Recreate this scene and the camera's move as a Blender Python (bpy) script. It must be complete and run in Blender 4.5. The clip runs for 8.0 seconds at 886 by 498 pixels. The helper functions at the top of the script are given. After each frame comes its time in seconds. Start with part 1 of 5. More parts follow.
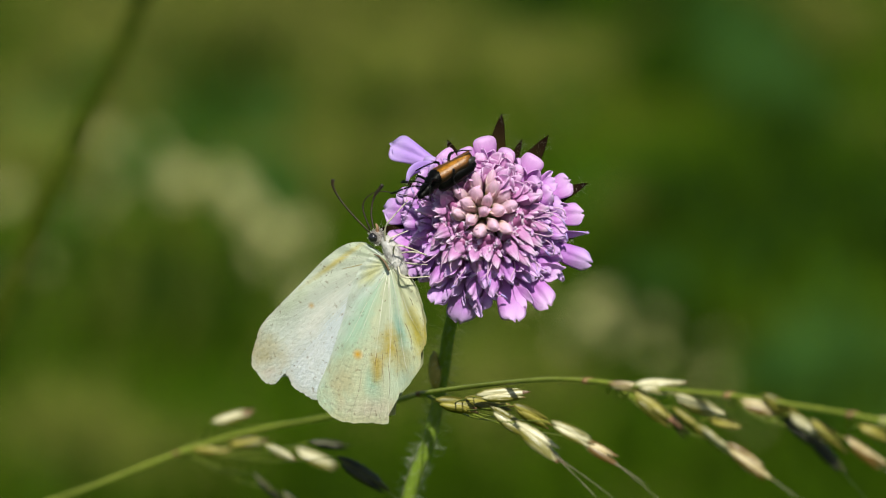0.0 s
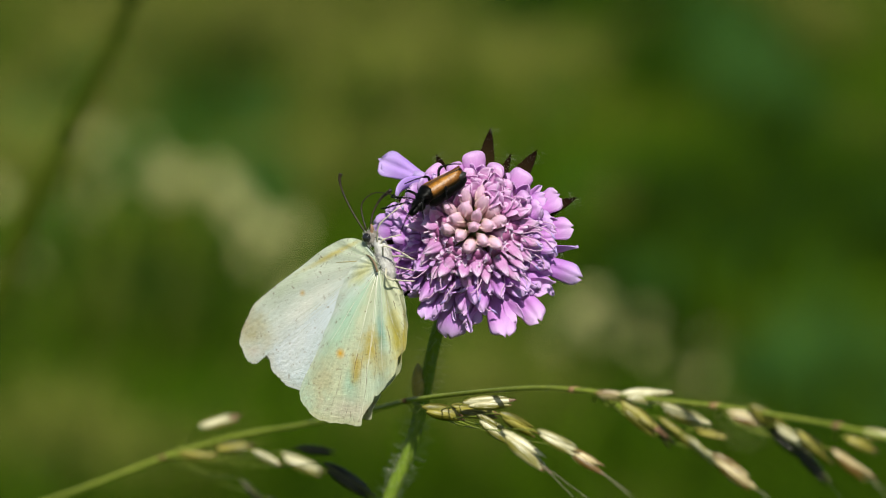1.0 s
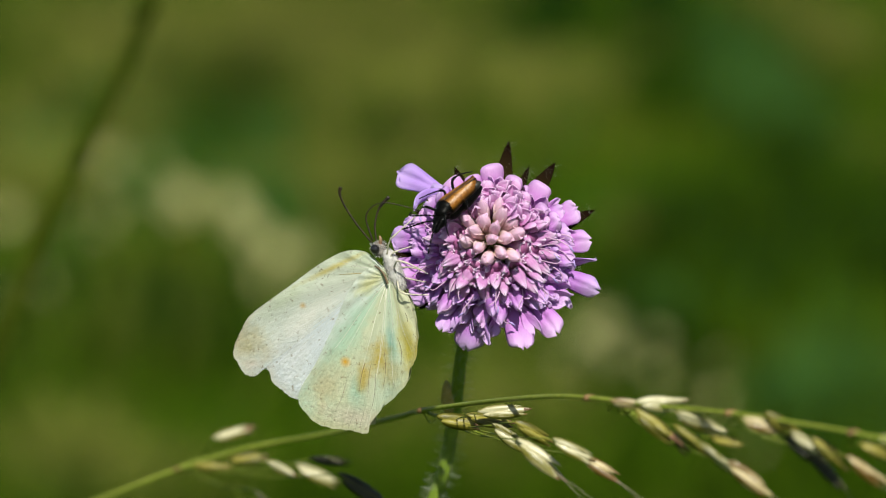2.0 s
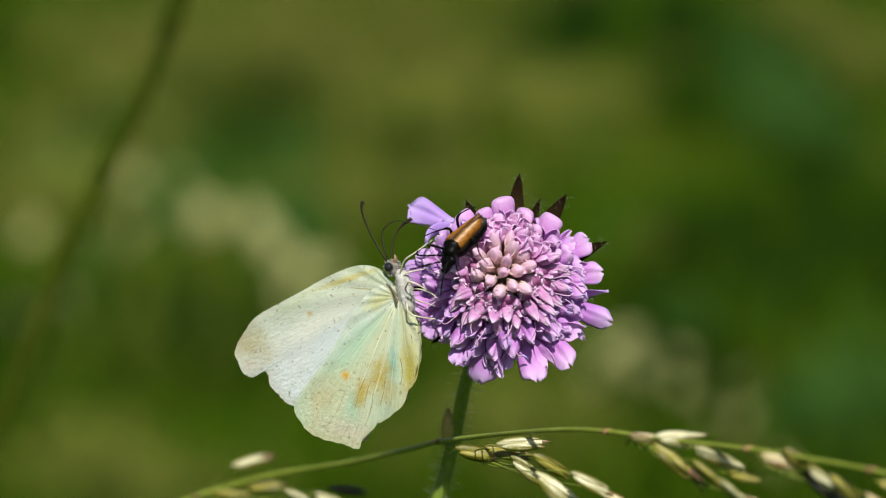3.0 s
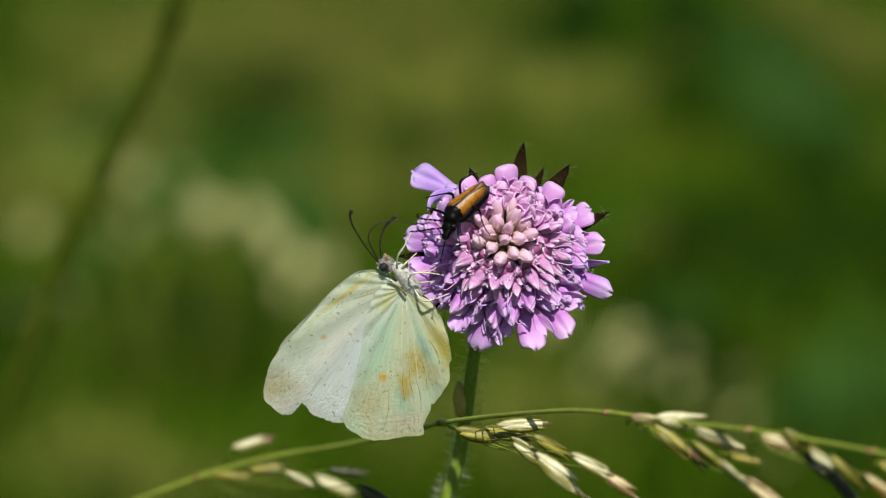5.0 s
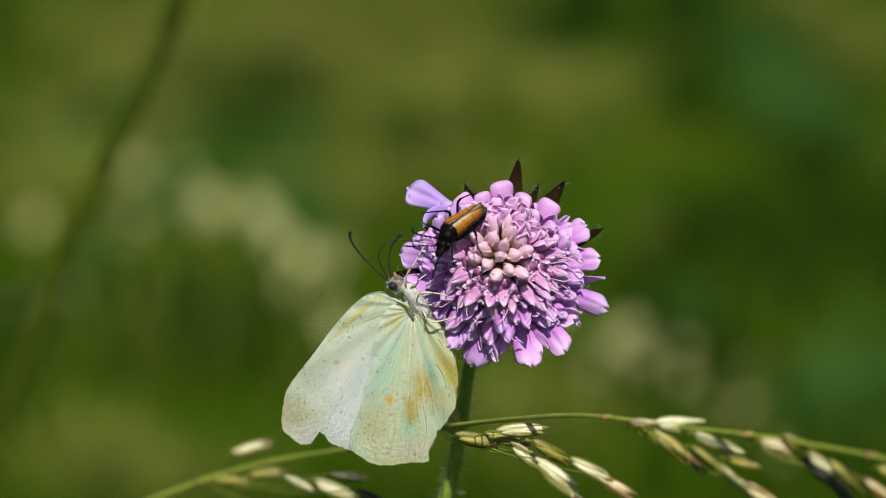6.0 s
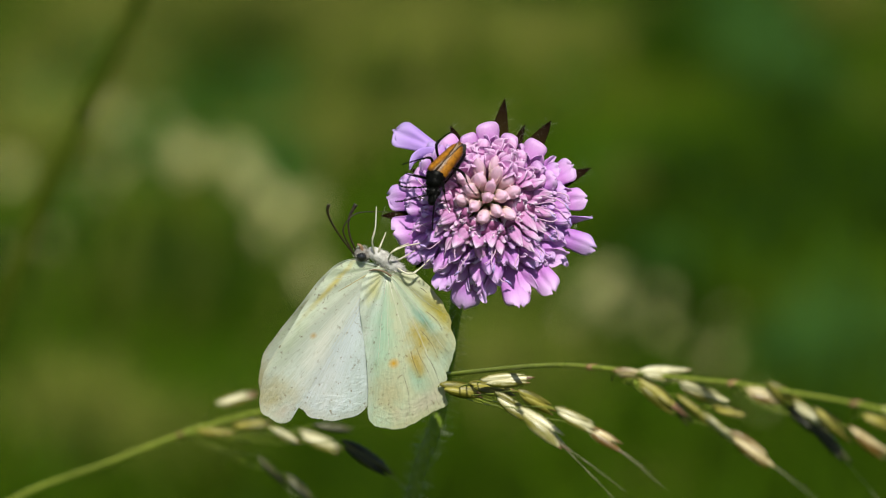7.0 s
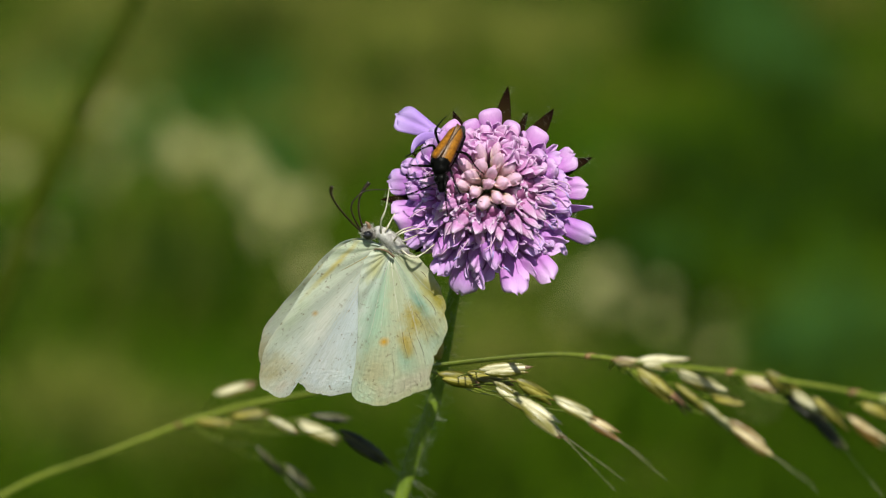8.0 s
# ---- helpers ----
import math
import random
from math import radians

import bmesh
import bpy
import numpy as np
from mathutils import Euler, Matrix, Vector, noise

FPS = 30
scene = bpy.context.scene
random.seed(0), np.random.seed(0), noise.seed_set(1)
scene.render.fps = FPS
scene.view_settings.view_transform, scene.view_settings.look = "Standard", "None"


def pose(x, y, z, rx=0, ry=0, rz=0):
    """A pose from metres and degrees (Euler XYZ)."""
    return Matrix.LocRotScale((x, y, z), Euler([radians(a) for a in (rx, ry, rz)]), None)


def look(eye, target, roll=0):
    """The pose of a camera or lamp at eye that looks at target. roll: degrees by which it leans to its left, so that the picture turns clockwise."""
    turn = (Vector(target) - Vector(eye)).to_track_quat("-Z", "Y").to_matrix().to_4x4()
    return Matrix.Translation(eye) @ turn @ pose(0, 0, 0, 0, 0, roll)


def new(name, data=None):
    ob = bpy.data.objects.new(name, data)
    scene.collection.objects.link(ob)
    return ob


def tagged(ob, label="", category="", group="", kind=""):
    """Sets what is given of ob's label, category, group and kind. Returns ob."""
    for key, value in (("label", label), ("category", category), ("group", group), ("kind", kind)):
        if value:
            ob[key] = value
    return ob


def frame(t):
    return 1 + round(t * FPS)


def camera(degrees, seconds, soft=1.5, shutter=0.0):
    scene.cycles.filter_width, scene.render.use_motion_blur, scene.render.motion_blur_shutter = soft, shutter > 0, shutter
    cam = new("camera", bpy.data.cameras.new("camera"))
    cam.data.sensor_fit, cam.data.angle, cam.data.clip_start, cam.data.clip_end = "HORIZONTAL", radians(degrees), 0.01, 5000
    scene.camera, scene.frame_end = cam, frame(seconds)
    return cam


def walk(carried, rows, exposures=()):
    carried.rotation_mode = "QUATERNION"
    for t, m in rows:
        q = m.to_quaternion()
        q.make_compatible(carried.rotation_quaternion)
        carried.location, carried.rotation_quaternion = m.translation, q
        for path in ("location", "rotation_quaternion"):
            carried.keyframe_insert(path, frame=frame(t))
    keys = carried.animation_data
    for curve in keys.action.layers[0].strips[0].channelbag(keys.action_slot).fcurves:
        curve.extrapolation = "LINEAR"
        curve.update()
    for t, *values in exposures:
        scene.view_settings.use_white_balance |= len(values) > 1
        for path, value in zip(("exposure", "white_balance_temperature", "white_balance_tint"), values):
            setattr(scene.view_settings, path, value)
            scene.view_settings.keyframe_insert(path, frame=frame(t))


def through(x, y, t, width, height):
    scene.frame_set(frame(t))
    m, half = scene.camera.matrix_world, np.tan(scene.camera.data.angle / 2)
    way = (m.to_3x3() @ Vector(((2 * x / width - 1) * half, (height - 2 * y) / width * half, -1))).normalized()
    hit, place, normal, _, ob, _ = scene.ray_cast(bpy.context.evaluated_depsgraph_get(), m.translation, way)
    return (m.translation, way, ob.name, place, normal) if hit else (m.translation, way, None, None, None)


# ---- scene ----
# Everything near the lens is laid out in the stage: millimetres right, away from the lens and up,
# around the point on which the lens is focused. The stage leans with the lens, 12 degrees down.
TILT, FOCUS, EYE = 12.0, 0.59, Vector((0.0, 0.0, 0.622))
STAGE = Matrix.Translation(EYE) @ pose(0, 0, 0, -TILT) @ Matrix.Translation((0, FOCUS, 0))
MM = 0.001


def stage(x, y, z, rx=0, ry=0, rz=0):
    return STAGE @ pose(x * MM, y * MM, z * MM, rx, ry, rz)


# ---- camera ----
cam = camera(14.0, 8.0, soft=1.05)
cam.data.dof.use_dof = True
cam.data.dof.focus_distance = FOCUS - 0.004
cam.data.dof.aperture_fstop = 11.8
cam.data.dof.aperture_blades = 0
# seconds, degrees up, degrees to the left
SWAY = [
    (0, 0, 0), (0.2, -0.014, 0.026), (0.4, -0.05, 0.07), (0.6, -0.152, -0), (0.8, -0.198, -0.138), (1, -0.019, -0.16),
    (1.2, 0.154, -0.079), (1.4, 0.21, -0.053), (1.6, 0.237, -0.023), (1.7, 0.266, -0.022), (2.8, 0.482, 0.367), (3, 0.587, 0.42),
    (3.2, 0.68, 0.394), (3.4, 0.663, 0.344), (3.6, 0.644, 0.303), (3.8, 0.6, 0.263), (4, 0.489, 0.262), (4.2, 0.453, 0.302),
    (5.3, 0.539, 0.439), (5.6, 0.453, 0.352), (5.8, 0.498, 0.393), (6, 0.431, 0.466), (6.2, 0.321, 0.522), (6.4, 0.224, 0.469),
    (6.6, 0.066, 0.301), (6.8, -0.19, 0.162), (7, -0.37, 0.104), (7.2, -0.403, 0.043), (7.4, -0.443, 0.003), (7.6, -0.406, 0.009),
    (7.8, -0.401, 0.043), (8, -0.439, 0.065),
]
walk(cam, [(t, pose(*EYE, 90 - TILT + up, 0, left)) for t, up, left in SWAY])

# ---- light ----
SUN_ELEVATION, SUN_AZIMUTH = radians(50), radians(171)
world = bpy.data.worlds.new("sky")
scene.world = world
world.use_nodes = True
sky = world.node_tree.nodes.new("ShaderNodeTexSky")
sky.sky_type, sky.sun_disc = "NISHITA", False
sky.sun_elevation, sky.sun_rotation = SUN_ELEVATION, SUN_AZIMUTH
back = world.node_tree.nodes["Background"]
back.inputs["Strength"].default_value = 0.068
world.node_tree.links.new(sky.outputs["Color"], back.inputs["Color"])
sun_data = bpy.data.lights.new("sun", "SUN")
sun_data.energy, sun_data.angle, sun_data.color = 4.8, radians(0.6), (1.0, 0.98, 0.86)
sun = new("sun", sun_data)
sun_from = Vector((math.sin(SUN_AZIMUTH) * math.cos(SUN_ELEVATION), math.cos(SUN_AZIMUTH) * math.cos(SUN_ELEVATION), math.sin(SUN_ELEVATION)))
sun.matrix_world = look(sun_from * 20, (0, 0, 0))
scene.view_settings.exposure = 0.08

# ---- materials ----


def shader(name):
    m = bpy.data.materials.new(name)
    m.use_nodes = True
    return m, m.node_tree.nodes, m.node_tree.links, m.node_tree.nodes["Principled BSDF"]


def ramp(nodes, stops):
    r = nodes.new("ShaderNodeValToRGB")
    els = r.color_ramp.elements
    while len(els) < len(stops):
        els.new(0.5)
    for e, (p, c) in zip(els, stops):
        e.position, e.color = p, (*c, 1)
    return r


def noise_tex(nodes, links, coord, scale, detail=4, rough=0.6, stretch=None):
    n = nodes.new("ShaderNodeTexNoise")
    n.inputs["Scale"].default_value, n.inputs["Detail"].default_value, n.inputs["Roughness"].default_value = scale, detail, rough
    if stretch:
        mp = nodes.new("ShaderNodeMapping")
        mp.inputs["Scale"].default_value = stretch
        links.new(coord, mp.inputs["Vector"])
        coord = mp.outputs["Vector"]
    links.new(coord, n.inputs["Vector"])
    return n


def blend(nodes, links, kind, fac, a, b):
    m = nodes.new("ShaderNodeMix")
    m.data_type, m.blend_type = "RGBA", kind
    for sock, v in ((m.inputs[0], fac), (m.inputs[6], a), (m.inputs[7], b)):
        if isinstance(v, bpy.types.NodeSocket):
            links.new(v, sock)
        elif isinstance(v, tuple):
            sock.default_value = (*v, 1)
        else:
            sock.default_value = v
    return m.outputs[2]


def bumped(nodes, links, bsdf, height, strength, distance):
    b = nodes.new("ShaderNodeBump")
    b.inputs["Strength"].default_value, b.inputs["Distance"].default_value = strength, distance
    links.new(height, b.inputs["Height"])
    links.new(b.outputs["Normal"], bsdf.inputs["Normal"])


def through_light(m, nodes, links, bsdf, colour, amount):
    """Thin tissue: some of the light passes to the other side."""
    tr, mix = nodes.new("ShaderNodeBsdfTranslucent"), nodes.new("ShaderNodeMixShader")
    links.new(colour, tr.inputs["Color"])
    mix.inputs[0].default_value = amount
    links.new(bsdf.outputs[0], mix.inputs[1])
    links.new(tr.outputs[0], mix.inputs[2])
    links.new(mix.outputs[0], nodes["Material Output"].inputs["Surface"])


def petal_material(name, base, body, tip, violet, gloss=0.42, through=0.42, streaks=0.7):
    """Along the length: base, body and tip; each floret a little pinker or bluer."""
    m, nodes, links, bsdf = shader(name)
    tex, info = nodes.new("ShaderNodeTexCoord"), nodes.new("ShaderNodeObjectInfo")
    split = nodes.new("ShaderNodeSeparateXYZ")
    links.new(tex.outputs["UV"], split.inputs[0])
    along = ramp(nodes, [(0.0, base), (0.34, body), (0.58, body), (0.94, tip)])
    links.new(split.outputs["Y"], along.inputs["Fac"])
    hue = ramp(nodes, [(0.25, (1, 1, 1)), (0.95, violet)])
    links.new(info.outputs["Random"], hue.inputs["Fac"])
    c = blend(nodes, links, "MULTIPLY", 1.0, along.outputs["Color"], hue.outputs["Color"])
    grain = noise_tex(nodes, links, tex.outputs["UV"], 6, 5, 0.65, (9, 1.2, 1))
    streak = ramp(nodes, [(0.3, (0.80, 0.70, 0.86)), (0.7, (1.08, 1.08, 1.06))])
    links.new(grain.outputs["Fac"], streak.inputs["Fac"])
    c = blend(nodes, links, "MULTIPLY", streaks, c, streak.outputs["Color"])
    links.new(c, bsdf.inputs["Base Color"])
    bsdf.inputs["Roughness"].default_value = gloss
    bsdf.inputs["Specular IOR Level"].default_value = 0.35
    bumped(nodes, links, bsdf, grain.outputs["Fac"], 0.5, 0.0002)
    through_light(m, nodes, links, bsdf, c, through)
    return m


def plain_material(name, dark, light, scale, rough=0.5, bump=0.3, depth=0.0001, through=0.0, island=False, stretch=None, spec=0.4, metal=0.0, hard=0.0):
    """Two tones mixed by a fine and a coarse grain at real size."""
    m, nodes, links, bsdf = shader(name)
    tex = nodes.new("ShaderNodeTexCoord")
    fine = noise_tex(nodes, links, tex.outputs["Object"], scale, 5, 0.65, stretch)
    coarse = noise_tex(nodes, links, tex.outputs["Object"], scale * 0.17, 3, 0.5)
    tone = ramp(nodes, [(0.3 + hard, dark), (0.7 - hard, light)])
    links.new(fine.outputs["Fac"], tone.inputs["Fac"])
    wear = ramp(nodes, [(0.35, (0.75, 0.75, 0.75)), (0.65, (1.15, 1.15, 1.15))])
    links.new(coarse.outputs["Fac"], wear.inputs["Fac"])
    c = blend(nodes, links, "MULTIPLY", 1.0, tone.outputs["Color"], wear.outputs["Color"])
    if island:
        geo = nodes.new("ShaderNodeNewGeometry")
        each = ramp(nodes, [(0.0, (0.6, 0.62, 0.55)), (1.0, (1.4, 1.35, 1.25))])
        links.new(geo.outputs["Random Per Island"], each.inputs["Fac"])
        c = blend(nodes, links, "MULTIPLY", 1.0, c, each.outputs["Color"])
    links.new(c, bsdf.inputs["Base Color"])
    bsdf.inputs["Roughness"].default_value = rough
    bsdf.inputs["Specular IOR Level"].default_value = spec
    bsdf.inputs["Metallic"].default_value = metal
    if bump:
        bumped(nodes, links, bsdf, fine.outputs["Fac"], bump, depth)
    if through:
        through_light(m, nodes, links, bsdf, c, through)
    return m


BUD = petal_material("bud_skin", (0.48, 0.42, 0.05), (0.95, 0.72, 0.72), (0.95, 0.64, 0.82), (0.97, 0.94, 1.0), 0.32, 0.25, 0.35)
# The dark bases of young_petal and petal paint in shade between the florets.
OPENING = petal_material("young_petal", (0.44, 0.14, 0.32), (0.67, 0.31, 0.61), (0.97, 0.78, 0.96), (0.97, 0.95, 1.0), 0.36, 0.20, 0.4)
PETAL = petal_material("petal", (0.42, 0.11, 0.38), (0.62, 0.25, 0.69), (0.84, 0.56, 0.90), (0.90, 0.94, 1.0), 0.38, 0.20, 0.5)
ROSY = petal_material("rosy_petal", (0.58, 0.24, 0.38), (0.75, 0.36, 0.68), (0.90, 0.60, 0.87), (0.97, 0.95, 1.0), 0.36, 0.22, 0.4)
THUMB = petal_material("pink_petal", (0.58, 0.50, 0.22), (0.72, 0.34, 0.73), (0.80, 0.48, 0.82), (0.96, 0.96, 1.0), 0.34, 0.28, 0.4)
VIOLET = petal_material("violet_petal", (0.68, 0.38, 0.76), (0.62, 0.40, 0.88), (0.70, 0.52, 0.92), (0.95, 0.95, 1.0), 0.40, 0.34, 0.5)
STYLE = plain_material("style", (0.70, 0.40, 0.66), (0.86, 0.62, 0.82), 900, 0.5, 0.1, through=0.2)
ANTHER = plain_material("anther", (0.30, 0.22, 0.62), (0.62, 0.45, 0.80), 1500, 0.6, 0.3)
BRACT = petal_material("bract", (0.11, 0.15, 0.02), (0.034, 0.024, 0.006), (0.010, 0.004, 0.002), (0.9, 0.9, 0.9), 0.85, 0.0, 0.6)
BRACT.node_tree.nodes["Principled BSDF"].inputs["Specular IOR Level"].default_value = 0.04
SEPAL = plain_material("sepal", (0.10, 0.13, 0.03), (0.24, 0.28, 0.07), 600, 0.6, 0.3, through=0.15)
STEM = plain_material("flower_stem", (0.14, 0.23, 0.018), (0.32, 0.44, 0.05), 260, 0.5, 0.4, through=0.2, stretch=(6, 6, 1))
HAIR = plain_material("plant_hair", (0.45, 0.46, 0.36), (0.75, 0.76, 0.66), 300, 0.5, 0.0, through=0.3)
STALK = plain_material("grass_stalk", (0.13, 0.175, 0.013), (0.29, 0.335, 0.045), 300, 0.45, 0.3, stretch=(1, 6, 6))
NODE = plain_material("stalk_node", (0.11, 0.05, 0.02), (0.26, 0.16, 0.06), 700, 0.6, 0.3)
HUSK = {
    "cream": plain_material("cream_husk", (0.22, 0.20, 0.025), (0.80, 0.74, 0.46), 300, 0.36, 0.8, 0.0002, 0.22, stretch=(0.2, 3.8, 3.8), spec=0.7, hard=0.13),
    "olive": plain_material("olive_husk", (0.10, 0.095, 0.006), (0.40, 0.35, 0.065), 300, 0.40, 0.8, 0.0002, 0.22, stretch=(0.2, 3.8, 3.8), spec=0.45, hard=0.13),
    "dark": plain_material("dark_husk", (0.008, 0.009, 0.003), (0.085, 0.088, 0.022), 300, 0.40, 0.8, 0.0002, 0.08, stretch=(0.2, 3.8, 3.8), spec=0.4, hard=0.08),
    "brown": plain_material("brown_husk", (0.14, 0.075, 0.010), (0.60, 0.49, 0.25), 300, 0.38, 0.8, 0.0002, 0.1, stretch=(0.2, 3.8, 3.8), spec=0.6, hard=0.16),
}
HUSK_TIP = plain_material("husk_tip", (0.10, 0.045, 0.02), (0.30, 0.17, 0.09), 600, 0.5, 0.4, through=0.1)
AWN = plain_material("awn", (0.20, 0.17, 0.10), (0.42, 0.38, 0.25), 500, 0.5, 0.0)
WITHERED = plain_material("withered", (0.28, 0.22, 0.03), (0.56, 0.44, 0.10), 500, 0.6, 0.5)


def shell_material():
    """Polished wing case: amber in the middle, dark along seam and rim, fine pits."""
    m, nodes, links, bsdf = shader("wing_case")
    tex, split = nodes.new("ShaderNodeTexCoord"), nodes.new("ShaderNodeSeparateXYZ")
    links.new(tex.outputs["UV"], split.inputs[0])
    across = ramp(nodes, [(0.0, (0.015, 0.007, 0.002)), (0.06, (0.09, 0.034, 0.003)), (0.30, (0.40, 0.165, 0.010)), (0.55, (0.27, 0.100, 0.006)), (0.80, (0.015, 0.007, 0.002))])
    links.new(split.outputs["X"], across.inputs["Fac"])
    ends = ramp(nodes, [(0.0, (0.35, 0.3, 0.3)), (0.12, (1, 1, 1)), (0.86, (1, 1, 1)), (1.0, (0.3, 0.25, 0.25))])
    links.new(split.outputs["Y"], ends.inputs["Fac"])
    c = blend(nodes, links, "MULTIPLY", 1.0, across.outputs["Color"], ends.outputs["Color"])
    pits = noise_tex(nodes, links, tex.outputs["Object"], 1600, 4, 0.7)
    grain = ramp(nodes, [(0.38, (0.45, 0.40, 0.35)), (0.62, (1.2, 1.2, 1.2))])
    links.new(pits.outputs["Fac"], grain.inputs["Fac"])
    c = blend(nodes, links, "MULTIPLY", 0.8, c, grain.outputs["Color"])
    links.new(c, bsdf.inputs["Base Color"])
    bsdf.inputs["Roughness"].default_value, bsdf.inputs["Specular IOR Level"].default_value = 0.36, 0.35
    bumped(nodes, links, bsdf, pits.outputs["Fac"], 0.6, 0.0001)
    return m


SHELL = shell_material()
BLACK = plain_material("beetle_black", (0.001, 0.001, 0.001), (0.005, 0.005, 0.004), 1400, 0.38, 0.6, 0.0001, spec=0.06)
GREY = plain_material("beetle_tail", (0.008, 0.007, 0.006), (0.04, 0.037, 0.034), 900, 0.4, 0.6, spec=0.2)
FUR = plain_material("butterfly_fur", (0.46, 0.43, 0.40), (0.88, 0.86, 0.82), 900, 0.8, 0.8, 0.0002, through=0.15)
HEADFUR = plain_material("head_fur", (0.06, 0.05, 0.045), (0.42, 0.38, 0.34), 1200, 0.8, 0.8, 0.0002)
FACE = plain_material("butterfly_face", (0.16, 0.07, 0.03), (0.50, 0.33, 0.20), 1400, 0.75, 0.6)
BEAD = plain_material("insect_eye", (0.006, 0.006, 0.007), (0.022, 0.020, 0.020), 2500, 0.12, 0.1, spec=0.7)
ANTENNA = plain_material("antenna", (0.005, 0.003, 0.002), (0.050, 0.032, 0.012), 1500, 0.5, 0.3)
LEG = plain_material("butterfly_leg", (0.48, 0.44, 0.30), (0.82, 0.78, 0.62), 900, 0.55, 0.2, through=0.15)
VEIN = plain_material("wing_vein", (0.62, 0.62, 0.48), (0.86, 0.86, 0.76), 500, 0.55, 0.2, through=0.2)
TAN = plain_material("tan_vein", (0.46, 0.36, 0.12), (0.66, 0.56, 0.24), 600, 0.6, 0.2, through=0.15)
CREASE = plain_material("wing_crease", (0.10, 0.06, 0.03), (0.24, 0.17, 0.10), 900, 0.7, 0.2)


def wing_material(name, stops, marks, dirt_amount, blue=1.0):
    """Scaled membrane: colour fans out from the root (u round the edge, v from root to edge), stains, speckles, crinkled margin.
    marks: place, size across and along, turn in degrees, colour, strength."""
    m, nodes, links, bsdf = shader(name)
    tex, split = nodes.new("ShaderNodeTexCoord"), nodes.new("ShaderNodeSeparateXYZ")
    links.new(tex.outputs["UV"], split.inputs[0])

    def math_node(op, a, b2):
        n = nodes.new("ShaderNodeMath")
        n.operation = op
        for sock, v in zip(n.inputs, (a, b2)):
            if isinstance(v, bpy.types.NodeSocket):
                links.new(v, sock)
            else:
                sock.default_value = v
        return n.outputs[0]
    rays = noise_tex(nodes, links, tex.outputs["UV"], 4, 5, 0.65, (7, 0.7, 1))
    shift = math_node("MULTIPLY", math_node("SUBTRACT", rays.outputs["Fac"], 0.5), 0.2)
    tone = ramp(nodes, [(p, (r * 0.94, g, b * blue)) for p, (r, g, b) in stops])
    links.new(math_node("ADD", split.outputs["X"], shift), tone.inputs["Fac"])
    c = tone.outputs["Color"]
    cloud = noise_tex(nodes, links, tex.outputs["Object"], 420, 6, 0.7)
    for (px, pz), (wide, tall), turn, colour, strength in marks:
        mp = nodes.new("ShaderNodeMapping")
        mp.vector_type = "TEXTURE"
        mp.inputs["Location"].default_value = (px * MM, 0, pz * MM)
        mp.inputs["Rotation"].default_value = (0, radians(-turn), 0)
        mp.inputs["Scale"].default_value = (wide * MM, 1, tall * MM)
        links.new(tex.outputs["Object"], mp.inputs["Vector"])
        d = nodes.new("ShaderNodeVectorMath")
        d.operation = "LENGTH"
        links.new(mp.outputs["Vector"], d.inputs[0])
        ragged = math_node("ADD", d.outputs["Value"], math_node("MULTIPLY", math_node("SUBTRACT", cloud.outputs["Fac"], 0.5), 2.2 if max(wide, tall) > 1.2 else 0.6))
        near = nodes.new("ShaderNodeMapRange")
        near.inputs[1].default_value, near.inputs[2].default_value = 1.35, 0.1
        near.inputs[3].default_value, near.inputs[4].default_value = 0.0, strength
        links.new(ragged, near.inputs[0])
        c = blend(nodes, links, "MIX", near.outputs[0], c, colour)
    fibres = noise_tex(nodes, links, tex.outputs["UV"], 9, 6, 0.75, (14, 0.8, 1))
    thread = ramp(nodes, [(0.3, (0.74, 0.76, 0.68)), (0.72, (1.14, 1.12, 1.14))])
    links.new(fibres.outputs["Fac"], thread.inputs["Fac"])
    c = blend(nodes, links, "MULTIPLY", 0.8, c, thread.outputs["Color"])
    rim = ramp(nodes, [(0.93, (1, 1, 1)), (0.99, (0.95, 0.89, 0.80))])
    links.new(split.outputs["Y"], rim.inputs["Fac"])
    worn = ramp(nodes, [(0.24, (0, 0, 0)), (0.34, (0.8, 0.8, 0.8))])
    links.new(split.outputs["X"], worn.inputs["Fac"])
    c = blend(nodes, links, "MULTIPLY", worn.outputs["Color"], c, rim.outputs["Color"])
    speck = noise_tex(nodes, links, tex.outputs["Object"], 1500, 3, 0.65)
    dots = ramp(nodes, [(0.60, (1, 1, 1)), (0.68, (0.42, 0.34, 0.24))])
    links.new(speck.outputs["Fac"], dots.inputs["Fac"])
    where = noise_tex(nodes, links, tex.outputs["Object"], 230, 3, 0.6)
    patchy = ramp(nodes, [(0.36, (0.2 * dirt_amount,) * 3), (0.62, (dirt_amount,) * 3)])
    links.new(where.outputs["Fac"], patchy.inputs["Fac"])
    c = blend(nodes, links, "MULTIPLY", patchy.outputs["Color"], c, dots.outputs["Color"])
    links.new(c, bsdf.inputs["Base Color"])
    bsdf.inputs["Roughness"].default_value = 0.55
    bsdf.inputs["Specular IOR Level"].default_value = 0.25
    crinkle = noise_tex(nodes, links, tex.outputs["UV"], 5, 6, 0.7, (16, 7, 1))
    outer = ramp(nodes, [(0.25, (0.25, 0.25, 0.25)), (0.9, (1, 1, 1))])
    links.new(split.outputs["Y"], outer.inputs["Fac"])
    relief = math_node("MULTIPLY", crinkle.outputs["Fac"], outer.outputs["Color"])
    scales = noise_tex(nodes, links, tex.outputs["Object"], 3600, 3, 0.7)
